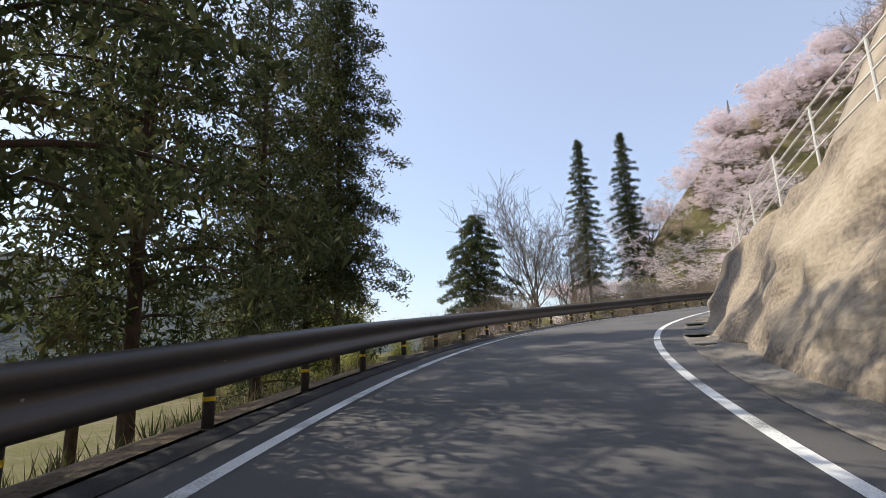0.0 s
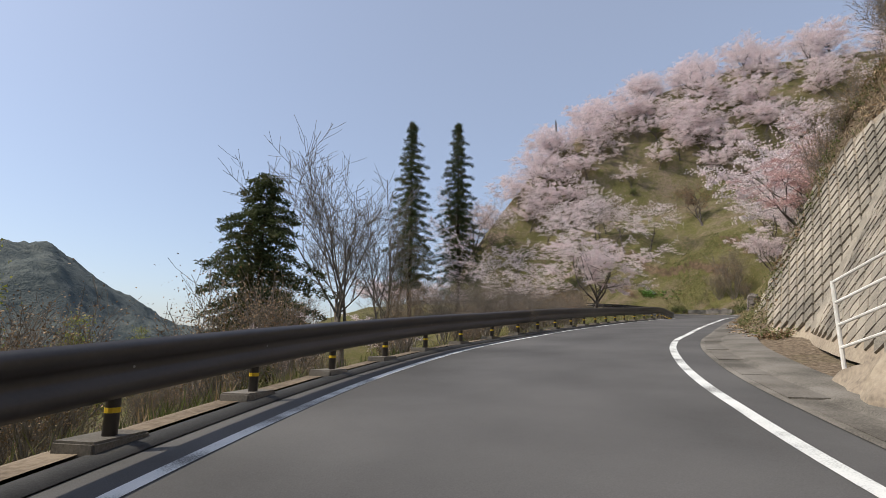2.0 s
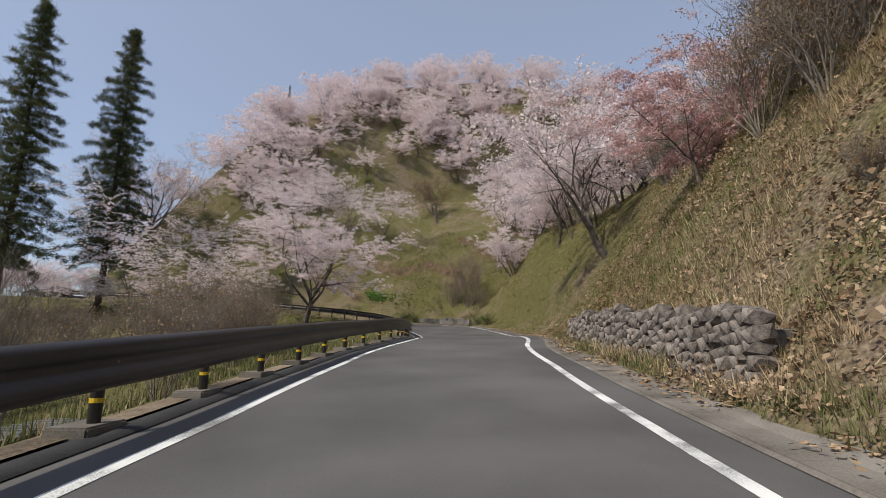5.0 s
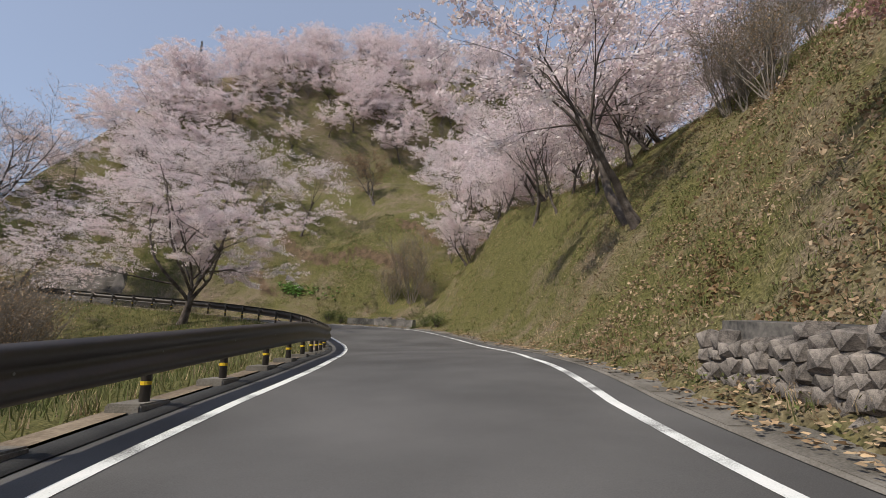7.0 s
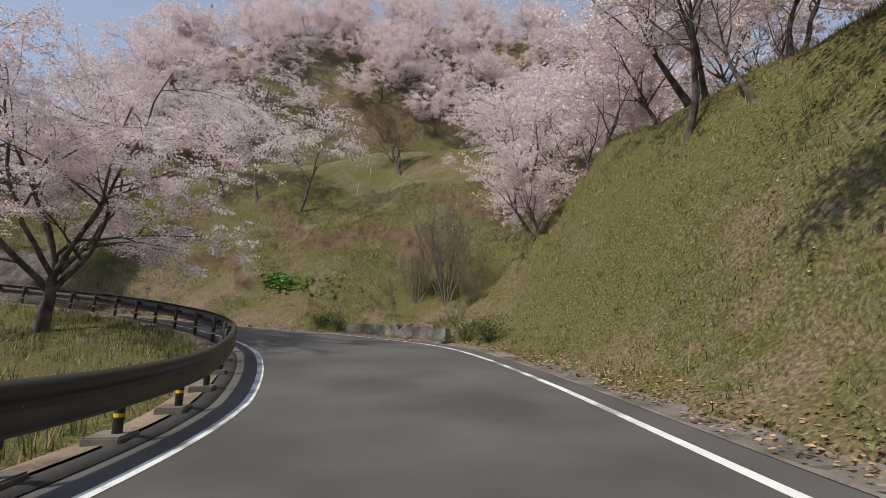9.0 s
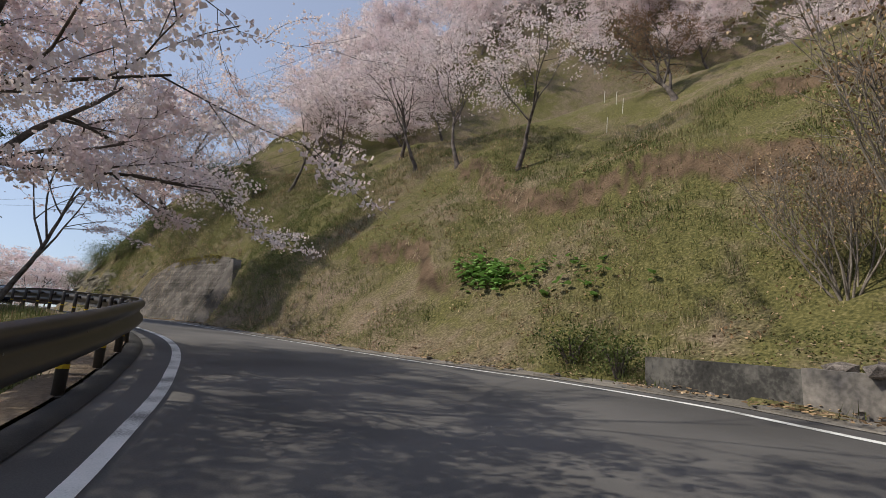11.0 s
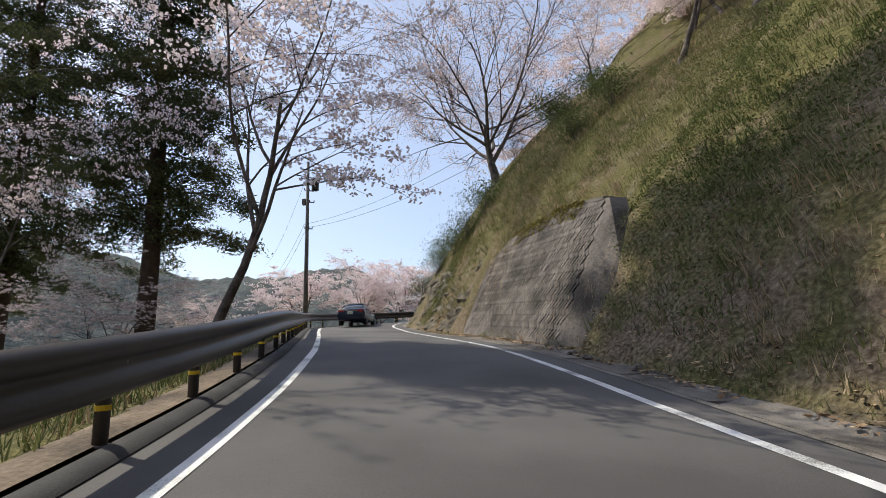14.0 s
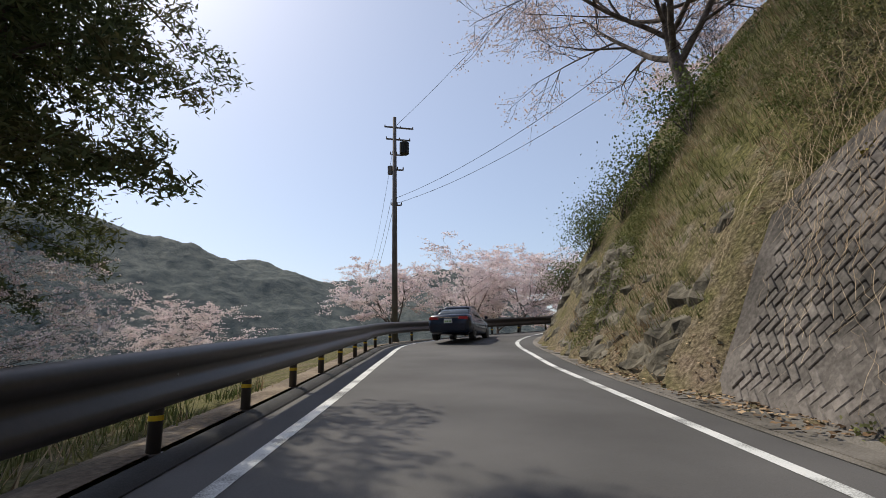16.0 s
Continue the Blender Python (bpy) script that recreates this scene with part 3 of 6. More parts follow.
FENCE_END = 51.4
LEAN_LOW, RAMP = 0.5, 1.3
ramp_h = lambda s: np.clip(0.15 + (FENCE_END - s) * 0.27, 0.12, 9)
wall_face("wall_lower", 4, FENCE_END, lambda s: -0.1, ramp_h, lambda s, h: h * LEAN_LOW, "concrete", "rough sprayed concrete retaining wall, stained brown", rough=0.22, ds=0.3, dh=0.25, back=RAMP + 0.6, seed=2)
up_low = lambda s: ramp_h(s) - 0.1
wall_face("wall_upper", 4, 62.0, up_low, lambda s: np.clip(5.0 + (62.0 - s) * 0.4, 5.0, 11), lambda s, h: h * LEAN_LOW + RAMP * np.clip((62.4 - s) / 4.2, 0.1, 1) - 0.1, "concrete", "tall leaning concrete wall behind diagonal blocks", rough=0.03, seed=5)


def diamond_mesh(w, mat):
    """One diagonal wall block, a slab with soft edges standing on its corner, face along -y out of the wall."""
    bm = bmesh.new()
    bmesh.ops.create_cube(bm, size=1.0)
    bmesh.ops.scale(bm, vec=(w, 0.06, w), verts=bm.verts)
    bmesh.ops.bevel(bm, geom=[e for e in bm.edges if all(v.co.y < 0 for v in e.verts)], offset=0.008, segments=1, affect="EDGES")
    bmesh.ops.rotate(bm, verts=bm.verts, matrix=Matrix.Rotation(radians(45), 3, "Y"))
    me = bpy.data.meshes.new("wall_block")
    bm.to_mesh(me)
    bm.free()
    me.materials.append(M[mat])
    return me


def diamond_blocks(parent, s0, s1, low, high, depth, w, out, lean, mat, turn=lambda s: 0.0, most=300):
    """Square blocks set on their corners over a leaning wall, with open joints."""
    me = diamond_mesh(w / math.sqrt(2) - 0.007, mat)
    rnd = random.Random(5)
    rest = Geo()
    n = 0
    for j in range(int(14 / (w / 2))):
        for i in range(int((s1 - s0) / w) + 1):
            s, h = s0 + (i + 0.5 * (j % 2)) * w, 0.2 + j * w / 2
            if s > s1 or h < low(s) + 0.1 or h > high(s) - 0.15:
                continue
            base = road_frame(s, foot_line(s) + depth(s, h) - out + rnd.uniform(-0.006, 0.006))
            base.translation.z = np.interp(s, RS, RZ) - foot_line(s) * np.interp(s, RS, BANK) + h
            m = base @ pose(0, 0, 0, 0, 0, 180 + turn(s)) @ pose(0, 0, 0, -math.degrees(math.atan(lean)), rnd.uniform(-1, 1), 0) @ pose(0, 0, 0, 0, 0, 180)
            n += 1
            if n <= most:
                part("wall_block", me, None, parent, at=m)
            else:
                rest.add([m @ v.co for v in me.vertices], [tuple(f.vertices) for f in me.polygons])
    if rest.n:
        tagged(part("upper_blocks", rest, M[mat], parent), "diagonal concrete blocks higher up the wall", kind="stuff")


def herringbone(parent, s0, s1, high, depth, lean, mat, most=300):
    """Courses of narrow blocks, slanting one way and then the other, over a leaning wall."""
    ln, wd = 0.27, 0.125
    bm = bmesh.new()
    bmesh.ops.create_cube(bm, size=1.0)
    bmesh.ops.scale(bm, vec=(ln - 0.004, 0.09, wd - 0.004), verts=bm.verts)
    bmesh.ops.bevel(bm, geom=[e for e in bm.edges if all(v.co.y < 0 for v in e.verts)], offset=0.010, segments=1, affect="EDGES")
    me = bpy.data.meshes.new("wall_block")
    bm.to_mesh(me)
    bm.free()
    me.materials.append(M[mat])
    co = [v.co.copy() for v in me.vertices]
    rest, n, rnd = Geo(), 0, random.Random(15)
    dx, dz = wd * math.sqrt(2), ln * math.sqrt(0.5)
    for i in range(int((s1 - s0) / dx)):
        for j in range(int(6 / dz)):
            s, h = s0 + (i + 0.5 * (j % 2)) * dx + rnd.uniform(-0.006, 0.006), 0.12 + j * dz
            if h > high(s) - 0.12:
                continue
            m = road_frame(s, foot_line(s) + depth(s, h) + 0.026 + rnd.uniform(-0.012, 0.008))
            m.translation.z = np.interp(s, RS, RZ) - foot_line(s) * np.interp(s, RS, BANK) + h
            m = m @ pose(0, 0, 0, math.degrees(math.atan(lean)), 0, 0) @ pose(0, 0, 0, rnd.uniform(-2.5, 2.5), (45 if j % 2 else -45) + rnd.uniform(-3, 3), 0) @ pose(0, 0, 0, 0, 0, 180)
            n += 1
            if n <= most:
                part("wall_block", me, None, parent, at=m)
            else:
                rest.add([m @ v for v in co], [tuple(f.vertices) for f in me.polygons])
    tagged(part("far_blocks", rest, M[mat], parent), "slanting concrete blocks further along the wall", kind="stuff")
    ss = np.arange(s0 + 0.1, s1, 0.4)
    row = []
    for s in ss:
        h, d = high(s), foot_line(s) + depth(s, high(s))
        z = np.interp(s, RS, RZ) - foot_line(s) * np.interp(s, RS, BANK) + h
        a, b = on_road(s, d - 0.02), on_road(s, d + 0.3)
        row.append([(a[0], a[1], z - 0.03), (a[0], a[1], z + 0.06), (b[0], b[1], z + 0.07), (b[0], b[1], z - 0.03)])
    v = np.array(row)
    g = Geo()
    g.add(v.reshape(-1, 3), [(i * 4 + j, i * 4 + (j + 1) % 4, (i + 1) * 4 + (j + 1) % 4, (i + 1) * 4 + j) for i in range(len(ss) - 1) for j in range(4)] + [(3, 2, 1, 0), tuple(4 * (len(ss) - 1) + j for j in range(4))])
    part("coping", g, M["gutter"], parent, "pale concrete coping strip")
    rs = np.random.RandomState(16)
    sm, um = rs.uniform(s0 + 0.8, s1, 2200), rs.rand(2200)
    keep = lat(sm * 1.0, um * 0 + 5, 0.9) + 0.25 * lat(sm, um, 0.2) > 0.02
    sm, um = sm[keep], um[keep] ** 2.2
    hm = np.array([high(s) for s in sm]) - 0.55 * um + 0.05
    q = on_road(sm, foot_line(sm) + depth(sm, hm) - 0.03)
    q[:, 2] = np.interp(sm, RS, RZ) - foot_line(sm) * np.interp(sm, RS, BANK) + hm
    g = Geo()
    g.quads(flakes(q, 2, 0.035, 0.06, 17, flat=0.8))
    tagged(part("moss", g, M["moss"], parent), "yellow-green moss hanging over the wall's top", kind="stuff")


# stone wall below the grass bank
def stone_meshes(count, seed):
    out = []
    rnd = random.Random(seed)
    for k in range(count):
        bm = bmesh.new()
        bmesh.ops.create_icosphere(bm, subdivisions=1, radius=0.5)
        for v in bm.verts:
            q = 0.62 / max(abs(v.co.x), abs(v.co.y), abs(v.co.z), 0.3) * 0.5
            v.co = v.co * (0.15 + 0.85 * q * 2) * rnd.uniform(0.88, 1.08)
        me = bpy.data.meshes.new("stone")
        bm.to_mesh(me)
        bm.free()
        me.materials.append(M["stone"])
        out.append(me)
    return out


STONES = stone_meshes(6, 4)


def stone_wall():
    rnd = random.Random(8)
    s0, s1 = 68.5, 80.2
    base = part("stone_wall", Geo_box_run(s0, s1, 0.55, 0.6, 0.98), M["dark_concrete"])
    tagged(base, "old masonry wall of rough grey field stones", "stone wall", kind="structure")
    s = s0 - 0.1
    while s < s1:
        h, w = 0.03, rnd.uniform(0.15, 0.28)
        top = 1.08 - 0.4 * max(0, (s - s0 - 6) / 5) + rnd.uniform(-0.08, 0.08)
        while h < top:
            k = rnd.uniform(0.13, 0.25)
            m = road_frame(s + rnd.uniform(-0.05, 0.05), foot_line(s) + 0.42 + 0.12 * h + rnd.uniform(-0.03, 0.03), h + k / 2 - 0.03, rnd.uniform(-12, 12)) @ pose(0, 0, 0, rnd.uniform(-15, 15), rnd.uniform(-18, 18), 0)
            part("stone", rnd.choice(STONES), None, base, at=m @ Matrix.Diagonal((w * 1.30, 0.36, k * 1.30, 1)))
            h += k
        s += w


def Geo_box_run(s0, s1, d_in, thick, high, low=-0.3):
    """A wall's core along the slope's foot, d_in past it."""
    ss = np.linspace(s0, s1, int((s1 - s0) / 0.5) + 2)
    f = foot_line(ss)
    v = np.stack([on_road(ss, f + d_in, low), on_road(ss, f + d_in + 0.1 * high, high), on_road(ss, f + d_in + thick, high), on_road(ss, f + d_in + thick, low)], 1)
    n = len(ss)
    g = Geo()
    g.add(v.reshape(-1, 3), [(i * 4 + j, i * 4 + (j + 1) % 4, (i + 1) * 4 + (j + 1) % 4, (i + 1) * 4 + j) for i in range(n - 1) for j in range(4)] + [(3, 2, 1, 0), tuple(4 * (n - 1) + j for j in range(4))])
    return g


low_wall = part("wall_low", Geo_box_run(106.4, 109.7, 0.05, 0.35, 0.64), M["dark_concrete"])
tagged(low_wall, "low concrete wall with black stains and pale patches", "retaining wall", kind="structure")
tagged(part("wall_low", Geo_box_run(109.7, 112.0, 0.052, 0.35, 0.61), M["black_stain"]), "low wall end stained almost black", "retaining wall", kind="structure")

# block wall further on, below the second slope
wall2_high = lambda s: np.interp(s, [132.8, 134.0, 136.8, 140.5, 142.3], [1.4, 3.9, 4.2, 3.9, 2.8])
wall2_depth = lambda s, h: h * 0.45 + 0.10 + np.clip(134.0 - s, 0, 2) * 0.5
wall2 = wall_face("wall_far", 132.8, 142.3, lambda s: -0.2, wall2_high, wall2_depth, "far_wall", "leaning grey concrete wall with brown stains", rough=0.03, ds=0.2, dh=0.2, seed=9)


# ---- rocks in the face past the block wall ----
def rock_face():
    """Faceted rock showing through the grass of the cut, in layers."""
    for name, s0, s1, top, seed in (("rock_face", 142.5, 156.8, 4.8, 3),):
        ss, hs = np.arange(s0, s1, 0.17), np.arange(-0.2, top, 0.15)
        Sg, Hg = np.meshgrid(ss, hs, indexing="ij")
        jig = np.random.RandomState(seed)
        Sg, Hg = Sg + jig.uniform(-0.06, 0.06, Sg.shape), Hg + jig.uniform(-0.055, 0.055, Hg.shape)
        D = np.empty_like(Sg)
        for i in range(Sg.shape[0]):
            # the slope's own line, by bisection over the land's height
            D[i] = np.interp(Hg[i], sheet(UP, UP_D, np.full(60, ss[i]), np.linspace(0, 9, 60)), np.linspace(0, 9, 60))
        cell = np.floor(lat(Sg + 40 * seed, Hg * 1.8, 1.0) * 9) / 9
        proud = 0.26 * cell + 0.34 * lat(Sg, Hg * 2 + 17, 0.5) + 0.30 * lat(Sg * 1.3 + 9, Hg, 2.6) + 0.20 * lat(Sg * 0.7, Hg * 1.5 + 3, 0.27) - 0.04
        edge = np.minimum(np.minimum(Sg - s0, s1 - Sg) / 1.2, (top - Hg) / 1.5).clip(0, 1)
        proud = proud * edge - 0.7 * (1 - edge)
        d = np.interp(Sg, RS, RIGHT + SHOULDER) + D - proud
        p = on_road(Sg, d)
        p[..., 2] = np.interp(Sg, RS, RZ) + Hg + 0.25 * proud
        n, k = Sg.shape
        idx = np.arange(n * k).reshape(n, k)
        g = Geo()
        g.add(p.reshape(-1, 3), np.stack([idx[:-1, :-1], idx[:-1, 1:], idx[1:, 1:], idx[1:, :-1]], -1).reshape(-1, 4)[:, ::-1].tolist())
        tagged(part(name, g, M["rock"]), "dark layered rock showing through the cut slope", "rock", kind="structure")


rock_face()


# ---- guardrail ----
def guardrail():
    root = thing("guardrail", Matrix.Identity(4), "dark brown painted steel guardrail on round posts", "guardrail")
    off = lambda s: left_line(s) - 0.74
    # beam: two waves, 0.45 to 0.92 m over the road
    prof = [(0.02, 0.92), (-0.03, 0.93), (-0.085, 0.87), (-0.085, 0.80), (-0.02, 0.74), (0.0, 0.69), (-0.02, 0.64), (-0.085, 0.58), (-0.085, 0.51), (-0.03, 0.45), (0.02, 0.46)]
    for s0 in np.arange(S0 + 6, S1 - 10, 8.0):
        ss = np.arange(s0, s0 + 8.01, 0.5)
        rows = [on_road(ss, off(ss) - dx, 0) + np.array([0, 0, z]) for dx, z in prof]
        inner = [on_road(ss, off(ss) - dx - 0.012, 0) + np.array([0, 0, z]) for dx, z in prof[::-1]]
        v = np.stack(rows + inner, 1)
        n, k, _ = v.shape
        g = Geo()
        g.add(v.reshape(-1, 3), [(i * k + j, (i + 1) * k + j, (i + 1) * k + (j + 1) % k, i * k + (j + 1) % k) for i in range(n - 1) for j in range(k)])
        part("beam", g, M["rail"], root, smooth=True)
    g = Geo()
    g.tube([(0, 0, -0.35), (0, 0, 0.84), (0, 0, 0.87)], [0.06, 0.06, 0.045], 12)
    g.box((0.10, 0.12, 0.10), (0, -0.09, 0.72))
    g.tube([(0, 0, 0.0), (0, 0, 0.03)], [0.085, 0.08], 12)
    post_me = g.mesh("post", M["rail"], True)
    g = Geo()
    g.tube([(0, 0, 0.30), (0, 0, 0.345)], [0.063, 0.063], 12)
    band_me = g.mesh("reflector_band", M["yellow"])
    g = Geo()
    g.box((0.60, 0.42, 0.5), (0, 0.06, -0.14), bevel=0.02)
    foot_me = g.mesh("footing", M["gutter"])
    g = Geo()
    g.tube([(0, -0.13, 0.69), (0, -0.165, 0.69)], [0.018, 0.014], 8)
    bolt_me = g.mesh("bolt", M["steel"])
    for k, s in enumerate(np.arange(S0 + 7, S1 - 10, 2.0)):
        m = road_frame(s, off(s) - 0.16)
        p = part("post", post_me, None, root, at=m)
        part("reflector_band", band_me, None, p, "yellow reflective band")
        part("bolt", bolt_me, None, p)
        if at_time(1.2) < s < at_time(11.5):
            part("footing", foot_me, None, root, "square concrete footing", at=m)


guardrail()


# ---- white pipe fence on the ramp ----
def fence():
    root = thing("pipe_fence", Matrix.Identity(4), "white painted steel pipe fence climbing a ramp", "fence")
    top = lambda s, h: on_road(s, foot_line(s) + ramp_h(s) * LEAN_LOW + 0.18) * (1, 1, 0) + np.array([0, 0, np.interp(s, RS, RZ) - foot_line(s) * np.interp(s, RS, BANK) + ramp_h(s) + h])
    posts = np.arange(FENCE_END - 0.1, 26.8, -2.0)
    for s in posts:
        g = Geo()
        g.tube([top(s, -0.15), top(s, 1.22)], [0.028, 0.028], 8)
        part("post", g, M["white"], root)
    for h in (0.32, 0.62, 0.92, 1.2):
        for a, b in zip(posts[:-1], posts[1:]):
            g = Geo()
            g.tube([top(a, h), top((a + b) / 2, h), top(b, h)], [0.021] * 3, 8)
            part("rail", g, M["white"], root)


fence()


# ---- drain grates ----
def grate(s, length, width=0.55):
    root = thing("drain_grate", road_frame(s, right_line(s) + 0.92, 0.045), "galvanised steel drain grate set in the gutter", "drain grate", "gutter grates")
    g = Geo()
    for y in (-width / 2, width / 2):
        g.box((length, 0.03, 0.04), (0, y, 0))
    for x in (-length / 2, length / 2):
        g.box((0.03, width, 0.04), (x, 0, 0))
    part("frame", g, M["steel"], root)
    g = Geo()
    g.box((0.016, width - 0.03, 0.03))
    bar = g.mesh("bar", M["steel"])
    for x in np.arange(-length / 2 + 0.06, length / 2, 0.06):
        part("bar", bar, None, root, at=pose(x, 0, 0.002))
    g = Geo()
    g.box((length, width, 0.01), (0, 0, -0.03))
    part("pit", g, M["dark_concrete"], root)


grate(46.1, 0.9)
grate(42.3, 0.9)

# concrete boxes of culverts outside the rail
for cs_ in (66.9,):
    root = thing("culvert_box", road_frame(cs_ + 0.6, left_line(cs_) - 2.0, -0.95), "white concrete culvert box with a slotted top", "culvert", "culvert boxes")
    g = Geo()
    g.box((1.3, 0.7, 0.7), (0, 0, 0.45), bevel=0.03)
    part("body", g, M["white"], root)
    g = Geo()
    g.box((1.3, 0.5, 0.06), (0, 0, 0.83))
    part("grating", g, M["dark_concrete"], root)
    g = Geo()
    for k in range(9):
        g.box((0.05, 0.5, 0.05), (-0.6 + k * 0.15, 0, 0.875))
    part("slats", g, M["steel"], root)


# ---- utility pole and wires ----
def utility_pole():
    px, py = 32.3, 108.5
    pz = ground_at(px, py)
    root = thing("utility_pole", pose(px, py, pz), "tall dark concrete utility pole with transformer and crossarms", "utility pole")
    g = Geo()
    g.tube([(0, 0, -0.4), (0, 0, 7), (0, 0, 14.4)], [0.19, 0.155, 0.11], 14)
    part("shaft", g, M["pole"], root, smooth=True)
    for z, ln, turn in ((13.7, 1.8, 40), (12.9, 1.5, 40), (11.9, 0.7, 40), (10.9, 0.8, 30), (8.6, 0.6, 20)):
        g = Geo()
        g.box((ln, 0.08, 0.08), (ln * 0.12, 0.14, z), m=pose(0, 0, 0, 0, 0, turn))
        for x in (-0.45, 0.1, 0.55):
            g.tube([tuple(pose(0, 0, 0, 0, 0, turn) @ Vector((x * ln + ln * 0.12, 0.14, z + 0.04))), tuple(pose(0, 0, 0, 0, 0, turn) @ Vector((x * ln + ln * 0.12, 0.14, z + 0.22)))], [0.05, 0.03], 8)
        part("crossarm", g, M["pole"], root)
    g = Geo()
    c = pose(0, 0, 0, 0, 0, -50) @ Vector((0, 0.62, 12.4))
    g.tube([c - Vector((0, 0, 0.45)), c - Vector((0, 0, 0.4)), c + Vector((0, 0, 0.32)), c + Vector((0, 0, 0.42))], [0.24, 0.30, 0.30, 0.16], 14)
    part("transformer", g, M["dark"], root, "dark cylindrical transformer")
    g = Geo()
    g.box((0.3, 0.22, 0.55), (-0.3, 0, 10.9), bevel=0.02)
    part("switch_box", g, M["pole"], root)

    def wire(a, b, sag):
        g = Geo()
        u = np.linspace(0, 1, 25)[:, None]
        p = np.array(a) * (1 - u) + np.array(b) * u
        p[:, 2] -= (4 * sag * u * (1 - u))[:, 0]
        g.tube(p, [0.012] * 25, 5)
        return g

    top = np.array((px, py, pz))
    far_r, far_l = np.array((59.9, 94.3, 25.0)), np.array((2.0, 150.0, 14.0))
    for k, (z, sag) in enumerate(((9.0, 2.0), (8.7, 2.1), (13.9, 1.5))):
        root2 = part("power_line", wire(top + (0.2 * k - 0.3, 0.1, z), far_r + (k * 0.6, 0.5 * k, (z - 9) * 2.2), sag), M["dark"])
        tagged(root2, "thin black overhead power line", "power line", "overhead wires")
        root2 = part("power_line", wire(top + (0.2 * k - 0.3, 0.1, z), far_l + (k * 0.6, 0, z * 0.6), sag), M["dark"])
        tagged(root2, "thin black overhead power line", "power line", "overhead wires")


utility_pole()


# ---- trees ----
class Grow:
    """A branching skeleton: tubes for the wood, and points along the thin twigs for leaves or blossom."""

    def __init__(self, seed):
        self.r = random.Random(seed)
        self.g, self.b, self.tips = Geo(), Geo(), []

    def limb(self, p, d, length, radius, level, cfg):
        r = self.r
        seg = max(3, int(3 + length * (1.2 if level < 2 else 0.8)))
        pts, dirs = [np.array(p, float)], []
        d = np.array(d, float)
        for i in range(seg):
            d = d + np.array([r.gauss(0, 1), r.gauss(0, 1), r.gauss(0, 0.7)]) * cfg["wobble"] + np.array([0, 0, cfg["lift"][min(level, len(cfg["lift"]) - 1)]])
            if level >= 2:
                d[2] *= cfg.get("flat", 1.0)
            d /= np.linalg.norm(d)
            dirs.append(d.copy())
            pts.append(pts[-1] + d * length / seg)
        pts = np.array(pts)
        taper = radius * (1 - 0.72 * np.linspace(0, 1, len(pts)))
        if level == 0:
            taper[0] *= 1.35
        (self.g if level == 0 else self.b).tube(pts, np.maximum(taper, cfg.get("twig", 0.006)), (9, 7, 5, 4, 3, 3)[min(level, 5)], cap=False)
        if level >= cfg["leaf_from"]:
            for i in range(1, len(pts)):
                self.tips.append((pts[i], length / seg))
        if level >= cfg["levels"]:
            return
        n = cfg["kids"][level]
        for k in range(n):
            at = cfg["from"][level] + (1 - cfg["from"][level]) * (k + r.random()) / n
            i = min(int(at * seg), seg - 1)
            base = dirs[i]
            side = np.cross(base, [r.gauss(0, 1), r.gauss(0, 1), r.gauss(0, 1)])
            side /= np.linalg.norm(side) + 1e-9
            a = radians(cfg["angle"][level] + r.uniform(-14, 14))
            nd = base * math.cos(a) + side * math.sin(a)
            if level == 0:
                az = k * 2.4 + r.uniform(-0.5, 0.5)
                nd = np.array([math.cos(az) * math.sin(a), math.sin(az) * math.sin(a), math.cos(a)]) + base * 0.35
                nd /= np.linalg.norm(nd)
            self.limb(pts[i] + (pts[i + 1] - pts[i]) * r.random(), nd, length * cfg["shrink"][level] * r.uniform(0.75, 1.2), max(taper[i] * cfg["thin"], 0.007), level + 1, cfg)


def flakes(centres, per, spread, size, seed, flat=0.6, long=1.0, droop=0.0):
    """Small four-cornered pieces scattered round the centres."""
    rs = np.random.RandomState(seed)
    c = np.repeat(np.asarray(centres), per, 0)
    n = len(c)
    c = c + rs.normal(0, 1, (n, 3)) * np.array([spread, spread, spread * flat])
    a = rs.normal(0, 1, (n, 3))
    a[:, 2] = a[:, 2] * 0.6 - droop
    a /= np.linalg.norm(a, axis=1)[:, None]
    b = np.cross(a, rs.normal(0, 1, (n, 3)))
    b /= np.linalg.norm(b, axis=1)[:, None] + 1e-9
    k = size * rs.uniform(0.6, 1.3, (n, 1))
    a, b = a * k * long * 0.5, b * k * 0.5
    return np.stack([c - a - b * 0.6, c - a * 0.1 + b * -1.0, c + a, c + b], 1)


CHERRY = dict(wobble=0.13, lift=(0.0, 0.03, -0.035, -0.05, -0.03), levels=4, leaf_from=3, kids=(6, 5, 5, 4), flat=0.72, **{"from": (0.55, 0.25, 0.2, 0.2)}, angle=(52, 48, 46, 42), shrink=(2.1, 0.62, 0.55, 0.5), thin=0.62)
BARE = dict(wobble=0.09, lift=(0.02, 0.07, 0.05, 0.04, 0.03), levels=4, leaf_from=9, kids=(7, 6, 6, 5), **{"from": (0.35, 0.2, 0.15, 0.1)}, angle=(30, 34, 38, 40), shrink=(1.5, 0.6, 0.5, 0.5), thin=0.6)
SHRUB = dict(wobble=0.12, lift=(0.0, 0.03, 0.03, 0.02), levels=2, leaf_from=9, kids=(7, 6), twig=0.005, **{"from": (0.3, 0.2)}, angle=(28, 36), shrink=(0.5, 0.5), thin=0.5)


